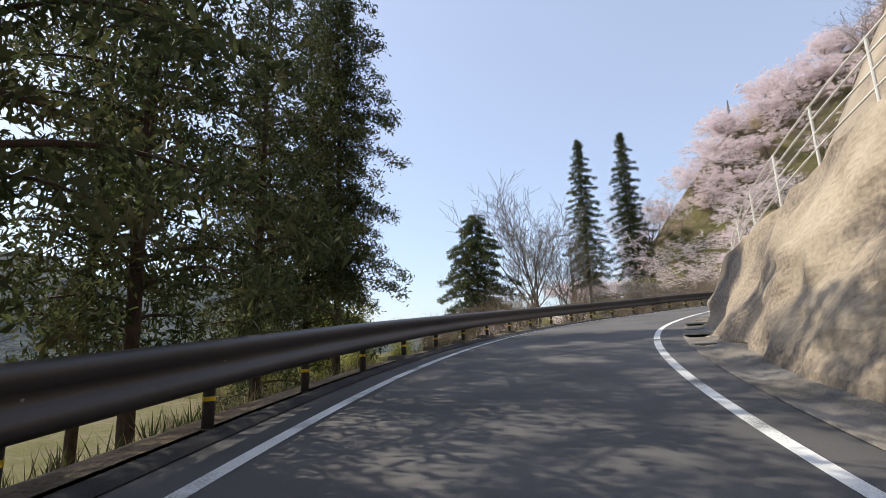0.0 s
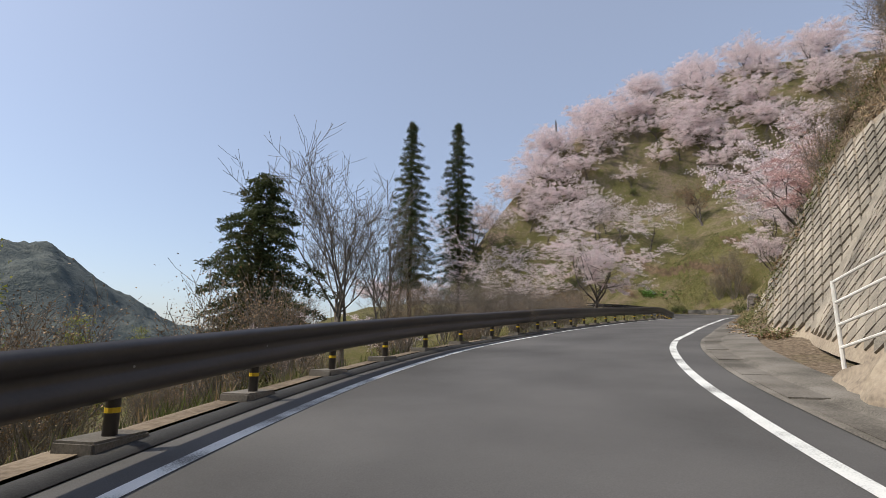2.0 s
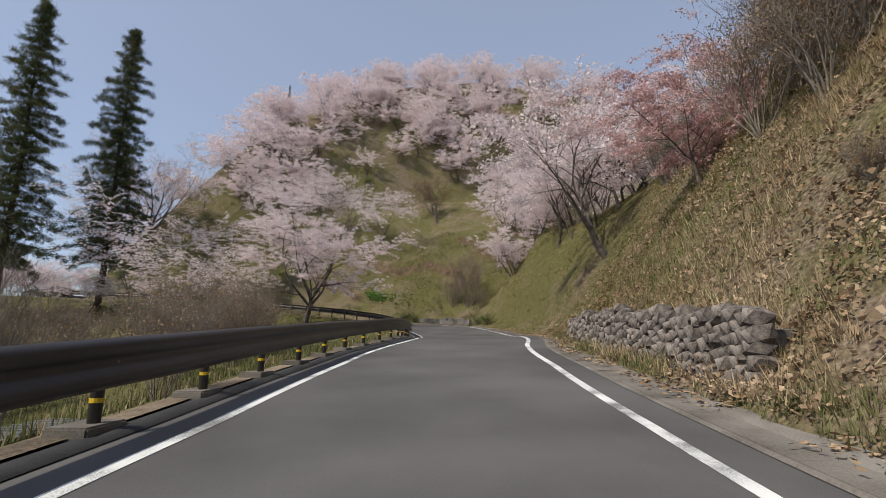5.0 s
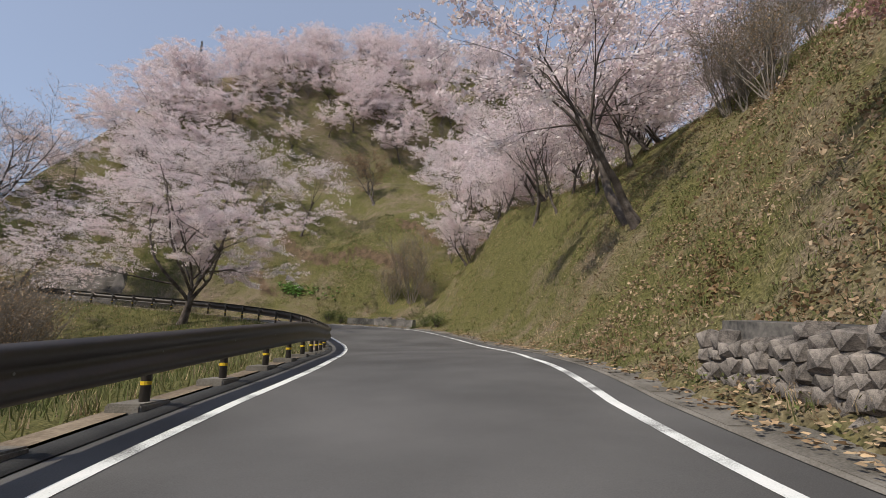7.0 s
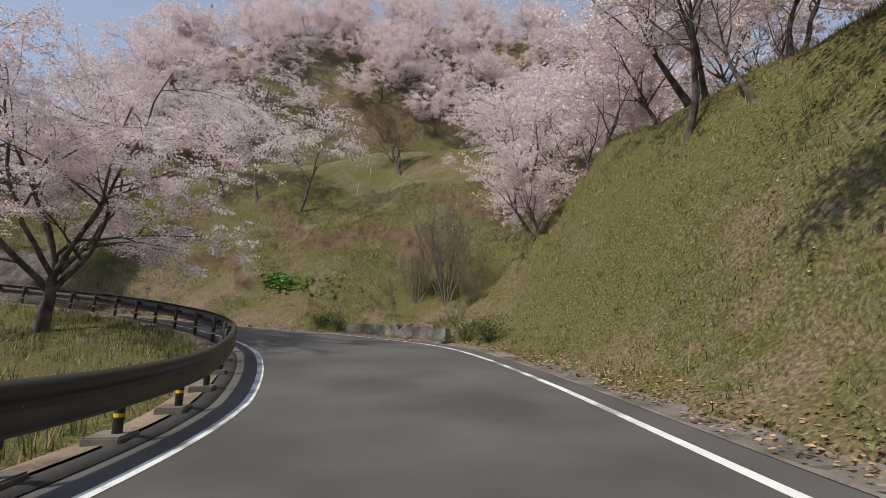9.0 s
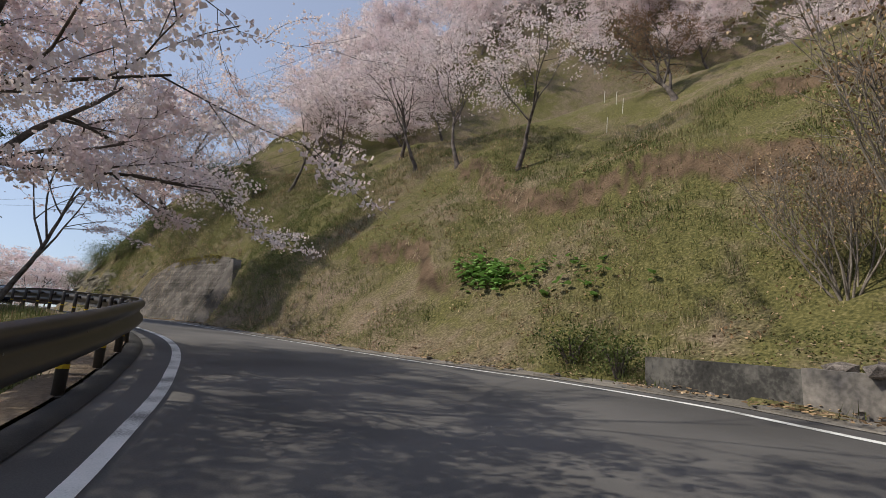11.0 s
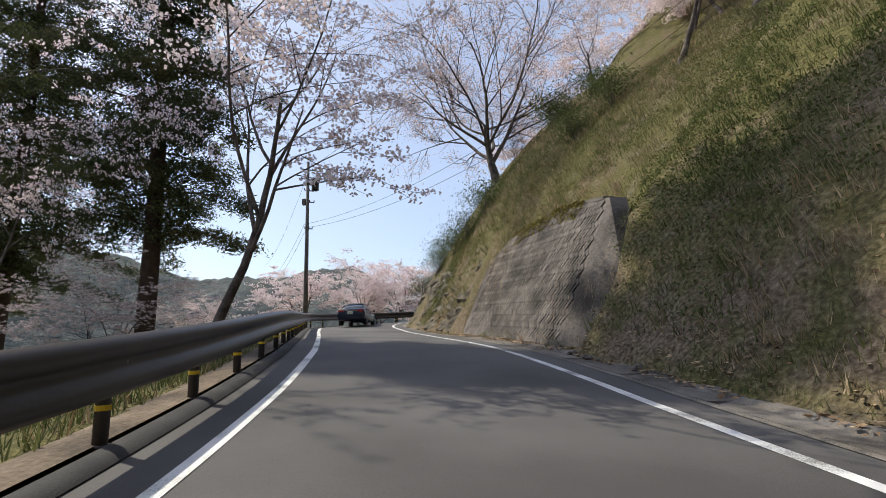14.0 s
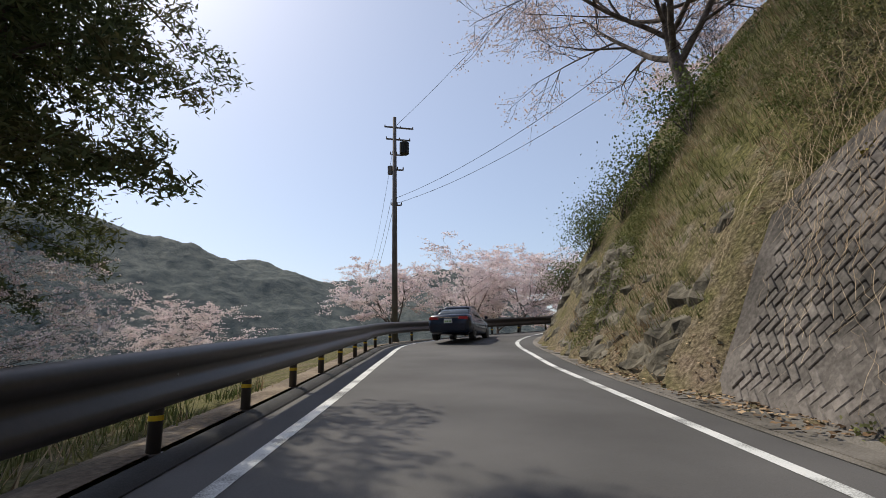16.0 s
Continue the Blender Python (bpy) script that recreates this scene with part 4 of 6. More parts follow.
def tree_root(name, label, category, group=""):
    return thing(name, Matrix.Identity(4), label, category, group)


def cherry_tree(seed, height, lean=(0, 0), blossom="blossom", per=7, size=0.17, trunk=0.25, label="cherry tree in full pale pink blossom on the grass", group="cherry trees", bark="bark", name="cherry_tree", cfg=CHERRY, rise=0.27, stems=1, spread=0.135):
    root = tree_root(name, label, "tree", group)
    w = Grow(seed)
    base_len = height * rise
    for k in range(stems):
        off = (0.45 * math.cos(k * 2.1 + seed), 0.45 * math.sin(k * 2.1 + seed)) if stems > 1 else (0, 0)
        w.limb((off[0], off[1], -0.3), (lean[0] + off[0] * 0.5, lean[1] + off[1] * 0.5, 1), (base_len + 0.3) * (1 - 0.14 * k), trunk * (1 - 0.18 * k), 0, cfg)
    part("trunk", w.g, M[bark], root, smooth=True)
    part("branchwork", w.b, M[bark], root, smooth=True)
    c = np.array([p for p, _ in w.tips])
    g = Geo()
    g.quads(flakes(c, per, spread, size, seed, flat=0.42))
    part("crown", g, M[blossom], root, smooth=False)
    return root


def bare_tree(seed, height, bark="pale_bark", cfg=BARE, stems=1, name="bare_tree", label="leafless grey tree with fine upright twigs", group="bare trees", trunk=0.22, buds=None, per=2, category="tree", spread=0.25, flake=0.08):
    root = tree_root(name, label, category, group)
    g, tw = Geo(), Geo()
    tips = []
    r = random.Random(seed)
    for k in range(stems):
        w = Grow(seed + k * 17)
        az = k * 2.4
        tilt = 0.0 if stems == 1 else r.uniform(0.15, 0.75)
        c = dict(cfg, leaf_from=cfg["levels"] if buds else 9)
        w.limb((math.cos(az) * 0.12 * (stems > 1), math.sin(az) * 0.12 * (stems > 1), -0.2), (math.cos(az) * tilt, math.sin(az) * tilt, 1), height * (0.36 if cfg["levels"] > 2 else 0.8) * r.uniform(0.8, 1.1), trunk * (0.6 if stems > 1 else 1), 0, c)
        for a, b in ((g, w.g), (tw, w.b)):
            a.v += b.v
            a.f += [tuple(i + a.n for i in f) for f in b.f]
            a.n += b.n
        tips += [p for p, _ in w.tips]
    part("trunk", g, M[bark], root, smooth=True)
    part("branchwork", tw, M[bark], root, smooth=True)
    if buds:
        b = Geo()
        b.quads(flakes(np.array(tips), per, spread, flake, seed, flat=0.8))
        part("crown", b, M[buds], root)
    return root


def cedar_tree(seed, height, radius, label="tall dark green cedar tree with drooping foliage", group="cedar trees", low=0.16, name="cedar_tree", dense=1.0, droop=0.5, size=0.2, per=10, taper=0.58):
    root = tree_root(name, label, "tree", group)
    r = random.Random(seed)
    g = Geo()
    zs = np.linspace(-0.5, height, 14)
    g.tube([(math.sin(z * 0.3 + seed) * 0.08, math.cos(z * 0.23) * 0.08, z) for z in zs], np.maximum(0.0105 * height * (1 - zs / height * 0.95), 0.02), 9)
    centres, boughs = [], Geo()
    n = int(height * 4.6 * dense)
    for k in range(n):
        f = low + (1 - low) * (k + r.random()) / n
        z = f * height
        q = (1 - f) ** taper
        ln = radius * (q * r.choice((0.4, 0.7, 0.95, 1.15)) * r.uniform(0.85, 1.12) + 0.05) * (0.75 + 0.25 * min(1, (f - low) / 0.12))
        az = k * 2.399 + r.uniform(-0.4, 0.4)
        d = np.array([math.cos(az), math.sin(az), 0])
        m = max(3, int(ln / 0.42))
        u = np.linspace(0, 1, m + 1)
        p = np.array([0, 0, z]) + d[None] * (u * ln)[:, None] + np.array([0, 0, 1]) * (0.10 * ln * np.sin(u * 3.1) - droop * ln * 0.5 * u**1.7 + 0.10 * ln * u**4)[:, None]
        boughs.tube(p, np.maximum(0.035 * (1 - u) * (1 + ln * 0.15), 0.008), 4, cap=False)
        for i in range(1, m + 1):
            for _ in range(2):
                side = np.cross(d, [0, 0, 1]) * r.uniform(-1, 1) * 0.34 * ln * (1 - u[i] * 0.65)
                centres.append(p[i] + side + np.array([0, 0, r.uniform(-0.25, 0.1)]))
    part("trunk", g, M["cedar_bark"], root, smooth=True)
    part("branchwork", boughs, M["cedar_bark"], root, smooth=True)
    c = Geo()
    c.quads(flakes(np.array(centres), per, 0.2, size, seed, flat=0.75, long=3.4, droop=0.5))
    part("crown", c, M["needles"], root)
    return root


def bush(seed, w, h, mat, label, name="bush", group="bushes", leaves=2600, size=0.09, category="bush"):
    """A leafy bush: stems, and leaves in uneven clumps."""
    root = tree_root(name, label, category, group)
    r = np.random.RandomState(seed)
    g = Geo()
    clumps = []
    for k in range(9):
        az, q = r.uniform(0, 6.3), r.uniform(0.1, 0.85)
        top = np.array([math.cos(az) * q * w / 2, math.sin(az) * q * w / 2, h * (1 - 0.55 * q * q) * r.uniform(0.65, 1)])
        g.tube([(0, 0, -0.2), top * (0.5, 0.5, 0.6), top], [0.03, 0.02, 0.008], 5, cap=False)
        clumps += [top, top * (0.75, 0.75, 0.75), top * (0.5, 0.5, 0.5)]
    part("wood", g, M["bark"], root)
    c = Geo()
    c.quads(flakes(np.array(clumps), leaves // len(clumps), 0.16 * w, size, seed, flat=0.7))
    part("foliage", c, M[mat], root)
    return root


def stand(root, x, y, scale=1.0, turn=0.0, sink=0.0, stretch=1.0):
    root.matrix_basis = pose(x, y, ground_at(x, y) - sink, 0, 0, turn) @ Matrix.Diagonal((scale, scale, scale * stretch, 1))
    return root


def again(root, x, y, scale=1.0, turn=0.0, stretch=1.0, label=""):
    c = copy_thing(root, Matrix.Identity(4))
    if label:
        c["label"] = label
    return stand(c, x, y, scale, turn, 0.0, stretch)


# cherries: the great one inside the bend, the leaning one by the rail, then the hillside
stand(cherry_tree(11, 9.0, (0.16, -0.42), trunk=0.30, per=30, size=0.068, rise=0.3, spread=0.12, label="large spreading cherry tree in full pink blossom", cfg=dict(CHERRY, flat=0.72, angle=(54, 48, 46, 40), kids=(8, 5, 5, 4), lift=(0.0, 0.07, 0.02, -0.01, -0.02))), 45.7, 64.05, 1.02, 0, stretch=1.08)
lean_cfg = dict(CHERRY, wobble=0.07, kids=(7, 4, 4, 3), angle=(44, 45, 45, 40), shrink=(0.75, 0.6, 0.55, 0.5), lift=(0.02, 0.06, 0.02, -0.02, 0.0), **{"from": (0.42, 0.25, 0.2, 0.2)})
leaning = stand(cherry_tree(23, 10.0, (0.38, 0.14), trunk=0.17, per=6, size=0.11, rise=0.78, label="leaning cherry tree with sparse pale blossom behind the rail", cfg=lean_cfg), 43.1, 81.7, 0.81, 0)
variants = [cherry_tree(31 + k, 7.5, (0.06 * k, 0.1 - 0.05 * k), trunk=0.2, per=5, size=0.15, rise=0.40, cfg=dict(CHERRY, angle=(42, 42, 44, 42), shrink=(1.55, 0.62, 0.55, 0.5), lift=(0.0, 0.045, -0.005, -0.03, -0.02))) for k in range(3)]
tall = [cherry_tree(51 + k, 9.5, (-0.26, 0.36), trunk=0.22, per=4, size=0.14, rise=0.46, stems=2, label="tall cherry tree with leaning bare lower trunks and pink blossom", cfg=dict(CHERRY, kids=(4, 4, 4, 4), angle=(34, 40, 42, 40), shrink=(1.1, 0.62, 0.55, 0.5), lift=(0.0, 0.05, 0.02, 0.0, 0.0))) for k in range(2)]
slender = [cherry_tree(43 + k, 8.5, (0.10 - 0.22 * k, -0.12), trunk=0.15, per=3, size=0.12, rise=0.48, label="slender cherry tree with bare leaning trunk and thin pale blossom", cfg=dict(CHERRY, kids=(5, 4, 4, 4), angle=(42, 42, 42, 40), shrink=(1.05, 0.62, 0.55, 0.5), lift=(0.0, 0.05, 0.0, -0.02, -0.02), **{"from": (0.6, 0.3, 0.2, 0.2)})) for k in range(2)]
stand(slender[0], 56.7, 90.4, 0.95, 40)
stand(slender[1], 64.2, 72.6, 1.0, 140)
stand(variants[0], 74.0, 105.0, 0.8, 40)
stand(variants[1], 67.7, 94.0, 0.75, 140)
stand(variants[2], 90.1, 92.8, 0.73, 250)
stand(tall[0], 44.8, 36.2, 1.12, 0, sink=0.5)
stand(tall[1], 57.0, 43.1, 0.70, 20)
HILL = [
    (68.1, 101.6, 0.77), (69.5, 96.3, 0.74), (95, 68, 0.74), (98, 64.4, 0.76), (99.6, 60.1, 0.78), (101.2, 81.3, 0.79),
    (84.8, 98.7, 0.74), (75.0, 99.1, 0.72), (70.1, 103.7, 0.74), (99.3, 70, 0.71), (102.7, 64.1, 0.74), (105.2, 69.8, 0.79), (94.3, 91.9, 0.75), (98.3, 88.1, 0.76), (105.7, 75.5, 0.78), (64.2, 103.1, 0.76),
]
SLOPE = [(59.4, 89.9, 0.95), (62.6, 83.4, 1.0), (62.1, 79.8, 0.9), (63.2, 76.7, 0.95), (60.8, 101.1, 0.95), (54.8, 101.7, 0.7), (66.5, 84.5, 0.8)]
MEADOW = [(61.2, 106.3, 0.85), (62.5, 100.3, 0.8), (68.3, 97.4, 0.85), (80.5, 91.7, 0.5), (94.0, 79.7, 0.85), (93.4, 87.9, 0.9), (80.4, 103.5, 0.85), (86.3, 100.5, 0.9), (90.7, 87.6, 0.8), (94.5, 85.0, 0.85), (97.0, 80.6, 0.85), (72.3, 55.2, 0.9), (73.2, 53.1, 0.85), (86.5, 89.5, 0.6), (57.0, 112.0, 0.9), (54.0, 117.0, 0.85), (60.5, 116.5, 0.9), (51.5, 112.0, 0.75), (63.5, 112.0, 0.9), (57.0, 122.5, 0.9), (48.5, 118.0, 0.8), (66.5, 108.5, 0.85)]
TERRACE = [(59.0, 47.9, 0.63), (60.2, 50.6, 0.53), (50.1, 37.1, 0.84), (53.1, 37.6, 0.64), (49.0, 31.4, 0.77), (57.0, 40.6, 0.59), (53.9, 35.8, 0.56), (57.5, 36.9, 0.71), (59.2, 44.9, 0.78), (57.0, 31.2, 0.70), (58.1, 26.0, 0.74), (55.2, 37.4, 0.53), (62.4, 41.7, 0.95), (70.5, 48.0, 1.01), (61.7, 33.5, 0.88), (66.3, 52.3, 0.94), (69.4, 39.0, 0.98), (78.4, 54.2, 0.90), (62.0, 51.2, 0.59), (78.6, 62.0, 0.79), (84.5, 62.0, 0.81), (51.8, 36.3, 0.60)]
# dense rows along the ridge: compass angle from the valley road's start, and distance
RIDGE = [(a + 1.3 * (k % 2), q + 3.0 * ((k * 7 + int(q)) % 5 - 2)) for q in (104, 110, 116, 122, 129, 137) for k, a in enumerate(range(24, 74, 3))]
rnd = random.Random(77)
for k, (x, y, sc) in enumerate(HILL):
    again(variants[k % 3], x, y, sc * rnd.uniform(0.9, 1.12), rnd.uniform(0, 360), rnd.uniform(0.85, 1.1))
for k, (a, q) in enumerate(RIDGE):
    x, y = 12 + q * math.sin(radians(a)), 24 + q * math.cos(radians(a))
    if ground_at(x, y) > (42 if a > 40 else 35):
        again(variants[k % 3], x, y, rnd.uniform(0.72, 0.95), rnd.uniform(0, 360), rnd.uniform(0.9, 1.1))
for k, (x, y, sc) in enumerate(SLOPE):
    again(slender[k % 2], x, y, sc, k * 97, rnd.uniform(0.95, 1.15))
for k, (x, y, sc) in enumerate([(54.5, 43.4, 0.95), (53.1, 41.6, 0.6), (53.4, 40.7, 0.65), (50.4, 38.8, 0.7), (66.0, 55.1, 0.45)]):
    again(slender[(k + 1) % 2], x, y, sc, 60 + k * 50, 1.05)
for k, (x, y, sc) in enumerate(MEADOW):
    again(variants[k % 3], x, y, sc, k * 131, rnd.uniform(0.9, 1.1))
for k, (x, y, sc) in enumerate(TERRACE):
    again((tall + variants)[k % 5], x, y, sc * rnd.uniform(0.85, 1.0), rnd.uniform(0, 360), rnd.uniform(0.95, 1.15))
for k, (x, y, sc) in enumerate([(35.5, 92.3, 0.28), (30.4, 112.5, 0.78), (34.9, 113.0, 0.73), (37.8, 115.1, 0.75), (41.1, 118.2, 0.72), (44.8, 120.9, 0.72), (35.2, 118.9, 0.77), (7.0, 50.6, 0.58), (8.5, 58.9, 0.69), (21.4, 76.2, 0.77)]):
    again(variants[k % 3], x, y, sc, rnd.uniform(0, 360), 0.9)

near = cherry_tree(97, 7.5, (0.12, 0.05), trunk=0.17, per=17, size=0.062, spread=0.075, rise=0.36, label="cherry tree with dark trunk and pale blossom beyond the rail", cfg=dict(CHERRY, angle=(44, 42, 44, 42), lift=(0.0, 0.045, -0.005, -0.03, -0.02)))
stand(near, 38.7, 70.7, 0.77, 200, stretch=1.25)
stand(cherry_tree(99, 7.5, (0.1, 0.1), trunk=0.15, per=14, size=0.058, spread=0.07, rise=0.45, label="slender cherry tree with sparse pale blossom before the cedars", cfg=dict(CHERRY, angle=(40, 42, 44, 42), kids=(5, 4, 5, 4))), 38.0, 80.2, 0.85, 70, stretch=1.45)
again(near, 36.2, 86.0, 0.51, 310, 1.0)

# the great pale tree on the crest, its small neighbour, the brown budding tree and the plum
stand(bare_tree(61, 15.0, bark="bark", buds="pale_blossom", per=4, spread=0.3, flake=0.12, label="large pale budding tree with long bare limbs on the crest", trunk=0.42, group="", name="budding_tree", cfg=dict(BARE, lift=(0.0, 0.04, 0.03, 0.02, 0.0), angle=(76, 42, 40, 42), twig=0.012, kids=(9, 6, 6, 5), shrink=(2.0, 0.6, 0.5, 0.5))), 48.6, 102.9, 0.82, 0)
stand(bare_tree(67, 7.0, bark="bark", trunk=0.12), 49.8, 106.1, 0.46, 0)
stand(cherry_tree(71, 6.5, (0.1, 0.0), blossom="bud", per=3, size=0.07, trunk=0.2, label="small round tree with brown buds alone on the meadow", group="", name="budding_tree", cfg=dict(CHERRY, angle=(40, 40, 42, 42), shrink=(1.7, 0.6, 0.55, 0.5), lift=(0.0, 0.07, 0.05, 0.03, 0.02), flat=1.0)), 73.7, 70.0, 1.12, 0)
stand(cherry_tree(73, 6.5, (0.1, 0.1), blossom="plum", per=13, size=0.10, trunk=0.13, label="plum tree in deep pink blossom on the bank", group="", name="plum_tree"), 33.4, 29.9, 0.64, 0)

# cedars
conifers = [cedar_tree(81, 34.0, 5.3, size=0.056, per=80, low=0.15, dense=1.0, taper=0.68), cedar_tree(83, 22.0, 8.4, low=0.04, size=0.12, dense=1.3, per=22), cedar_tree(85, 21.0, 6.0, low=0.12, droop=0.35, label="dark cypress tree with drooping sprays", size=0.085, per=17, dense=0.8)]
stand(conifers[0], 37.3, 86.6, 0.95, 0)
again(conifers[0], 29.4, 87.8, 0.97, 130)
stand(conifers[1], 5.8, 57.3, 0.83, 0)
again(conifers[2], -4.4, 18.0, 0.60, 0, 1.3)
stand(cedar_tree(87, 22.0, 4.4, low=0.2, droop=0.4, label="dark cypress tree with drooping sprays", size=0.07, per=38, dense=1.4), -3.1, 16.8, 0.66, 30, stretch=1.2)
stand(conifers[2], -4.7, 13.8, 0.63, 0, stretch=1.3)
for k, (x, y, sc) in enumerate([(-5.2, 8.9, 0.67), (-4.6, 4.5, 0.67), (-8.5, 12.5, 0.66), (-6.6, 18.8, 0.59), (-7.3, 1.4, 0.68), (-10.9, 6.4, 0.67), (-4.7, -1.6, 0.68)]):
    again(conifers[2], x, y, sc, k * 67, 1.3 + 0.12 * (k % 3))

# bare trees and thickets on the valley side
bares = [bare_tree(91, 20.0, trunk=0.36, cfg=dict(BARE, twig=0.017)), bare_tree(93, 8.0, stems=5, trunk=0.13, label="leafless multi-stemmed tree with pale twigs", cfg=dict(BARE, levels=3))]
stand(bares[0], 13.7, 62.1, 1.13, 0)
again(bares[0], 18.1, 61.9, 0.81, 60)
again(bares[0], 9.7, 69.6, 0.50, 100)
again(bares[0], 20.7, 72.2, 0.51, 200)
again(bares[0], 22.6, 67.6, 0.42, 300)
for x, y, sc in ((93.5, 90.3, 0.22), (87.2, 95.6, 0.21), (102.4, 75.7, 0.21)):
    again(bares[0], x, y, sc, x * 7)
stand(bares[1], 13.4, 31.7, 0.39, 0)
for k, (x, y, sc) in enumerate([(10.7, 29.8, 0.35), (16.1, 34.2, 0.35), (18.8, 37.0, 0.36), (24.3, 42.3, 0.31), (22.1, 38.7, 0.26)]):
    again(bares[1], x, y, sc, k * 50)
shrubs = [bare_tree(101 + k, 3.4, bark="pale_bark", cfg=SHRUB, stems=13, name="shrub", label="brown leafless shrub with many thin stems", group="shrubs", trunk=0.045, buds="litter", per=2, flake=0.05, category="shrub") for k in range(2)]
stand(shrubs[0], 61.4, 56.6, 1.30, 0, stretch=1.25)
stand(shrubs[1], 61.2, 58.4, 0.85, 0, stretch=1.1)
for k, (x, y, sc) in enumerate([(60.9, 54.8, 0.56), (29.8, 49.5, 0.93), (26.4, 47.4, 0.96), (32.9, 53.4, 0.85), (27.3, 52.4, 0.99), (23.3, 49.4, 0.93), (34.1, 56.9, 0.77), (20.1, 44.2, 0.80), (37.7, 64.1, 0.77), (35.7, 66.9, 0.85), (2.0, 21.9, 0.54), (5.1, 25.2, 0.55), (8.3, 26.9, 0.49), (0.1, 20.1, 0.53), (14.3, 30.7, 0.36), (20.3, 35.5, 0.43), (6.4, 32.8, 0.74), (11.2, 36.8, 0.82), (-1.7, 32.6, 0.79), (2.8, 37.5, 0.79), (32.1, 73.1, 0.85), (27.1, 66.6, 1.02), (34.8, 76.7, 0.68)]):
    again(shrubs[k % 2], x, y, sc, k * 71)
for k in range(26):
    x, y = rnd.uniform(-16, 9), rnd.uniform(24, 48)
    if y > 21 + max(0, x) * 1.15:
        again(shrubs[k % 2], x, y, rnd.uniform(0.55, 0.95), k * 37)
for k, s in enumerate(np.arange(at_time(4.7), at_time(6.6), 1.6)):
    p = on_road(s, foot_line(s) + 5.9 + (k % 3))
    again(shrubs[k % 2], p[0], p[1], 0.9 + 0.15 * (k % 3), k * 40)

for x, y, sc in ((31.0, 27.2, 0.42), (32.7, 27.4, 0.47), (33.4, 25.5, 0.46), (29.4, 26.2, 0.38), (35.1, 26.2, 0.50), (43.8, 32.7, 0.44), (45.2, 31.5, 0.46), (46.6, 30.0, 0.48)):
    again(bares[1], x, y, sc, x * 31)
for k, (x, y) in enumerate(((31.5, 26.3), (33.1, 26.8), (29.0, 26.9), (30.8, 28.1), (34.3, 27.0), (42.6, 32.1), (44.9, 33.1))):
    again(shrubs[k % 2], x, y, 0.95, k * 60)
for k in range(18):
    s = at_time(4.75 + 0.09 * k)
    p = on_road(s, foot_line(s) + 1.5 + (k * 29 % 11) * 0.5)
    again(shrubs[k % 2], p[0], p[1], 0.22 + 0.04 * (k % 3), k * 83, 0.7)
for k in range(16):
    s = at_time(5.3 + 0.25 * k)
    p = on_road(s, left_line(s) - 4.4 - 0.75 * (k * 37 % 9))
    again(shrubs[k % 2], p[0], p[1], 0.6 + 0.08 * (k % 4), k * 47)

# leafy bushes
b1 = stand(bush(111, 3.2, 2.6, "leaf", "dark evergreen bush on the crest of the cut slope"), 44.5, 104.8, 0.82)
for x, y, sc in ((46.0, 100.4, 0.73), (47.0, 99.0, 0.80), (48.2, 98.3, 0.87), (44.7, 101.8, 0.66), (53.0, 93.8, 0.71), (54.6, 92.7, 0.80), (43.3, 103.5, 0.67), (52.4, 98.9, 0.97), (55.0, 100.0, 0.87), (44.0, 107.4, 0.82), (53.1, 104.1, 0.88), (90.4, 93.6, 0.92), (79.8, 90.7, 0.70)):
    again(b1, x, y, sc, x * 9)
b3 = stand(bush(115, 1.6, 0.9, "leaf", "low green weeds growing before the concrete wall", name="weed_clump", group="weeds", leaves=1100, size=0.06, category="weeds"), *on_road(105.6, foot_line(105.6) + 0.35)[:2], 0.9)
for s, d, sc in ((104.6, 0.5, 1.1), (106.2, -0.05, 0.5), (112.7, 0.3, 0.9), (113.9, 0.6, 1), (108.1, -0.1, 0.35)):
    again(b3, *on_road(s, foot_line(s) + d)[:2], sc, s * 50)
b2 = stand(bush(113, 5.0, 17.0, "bamboo", "tall yellow-green bamboo clump beyond the valley", name="bamboo_clump", group="bamboo", leaves=6500, size=0.22, category="bamboo"), -7.3, 34.0, 0.72)
for x, y, sc in ((-5.1, 37.5, 0.55), (-10.8, 33.0, 0.59), (-2.6, 42.2, 0.39), (-14.7, 39.6, 0.66)):
    again(b2, x, y, sc, x * 13)

for k in range(22):
    x, y = rnd.uniform(-22, 5), rnd.uniform(42, 72)
    again((b1, b2)[k % 3 == 0], x, y, rnd.uniform(0.24, 0.4) if k % 3 == 0 else rnd.uniform(0.6, 1.1), k * 53)


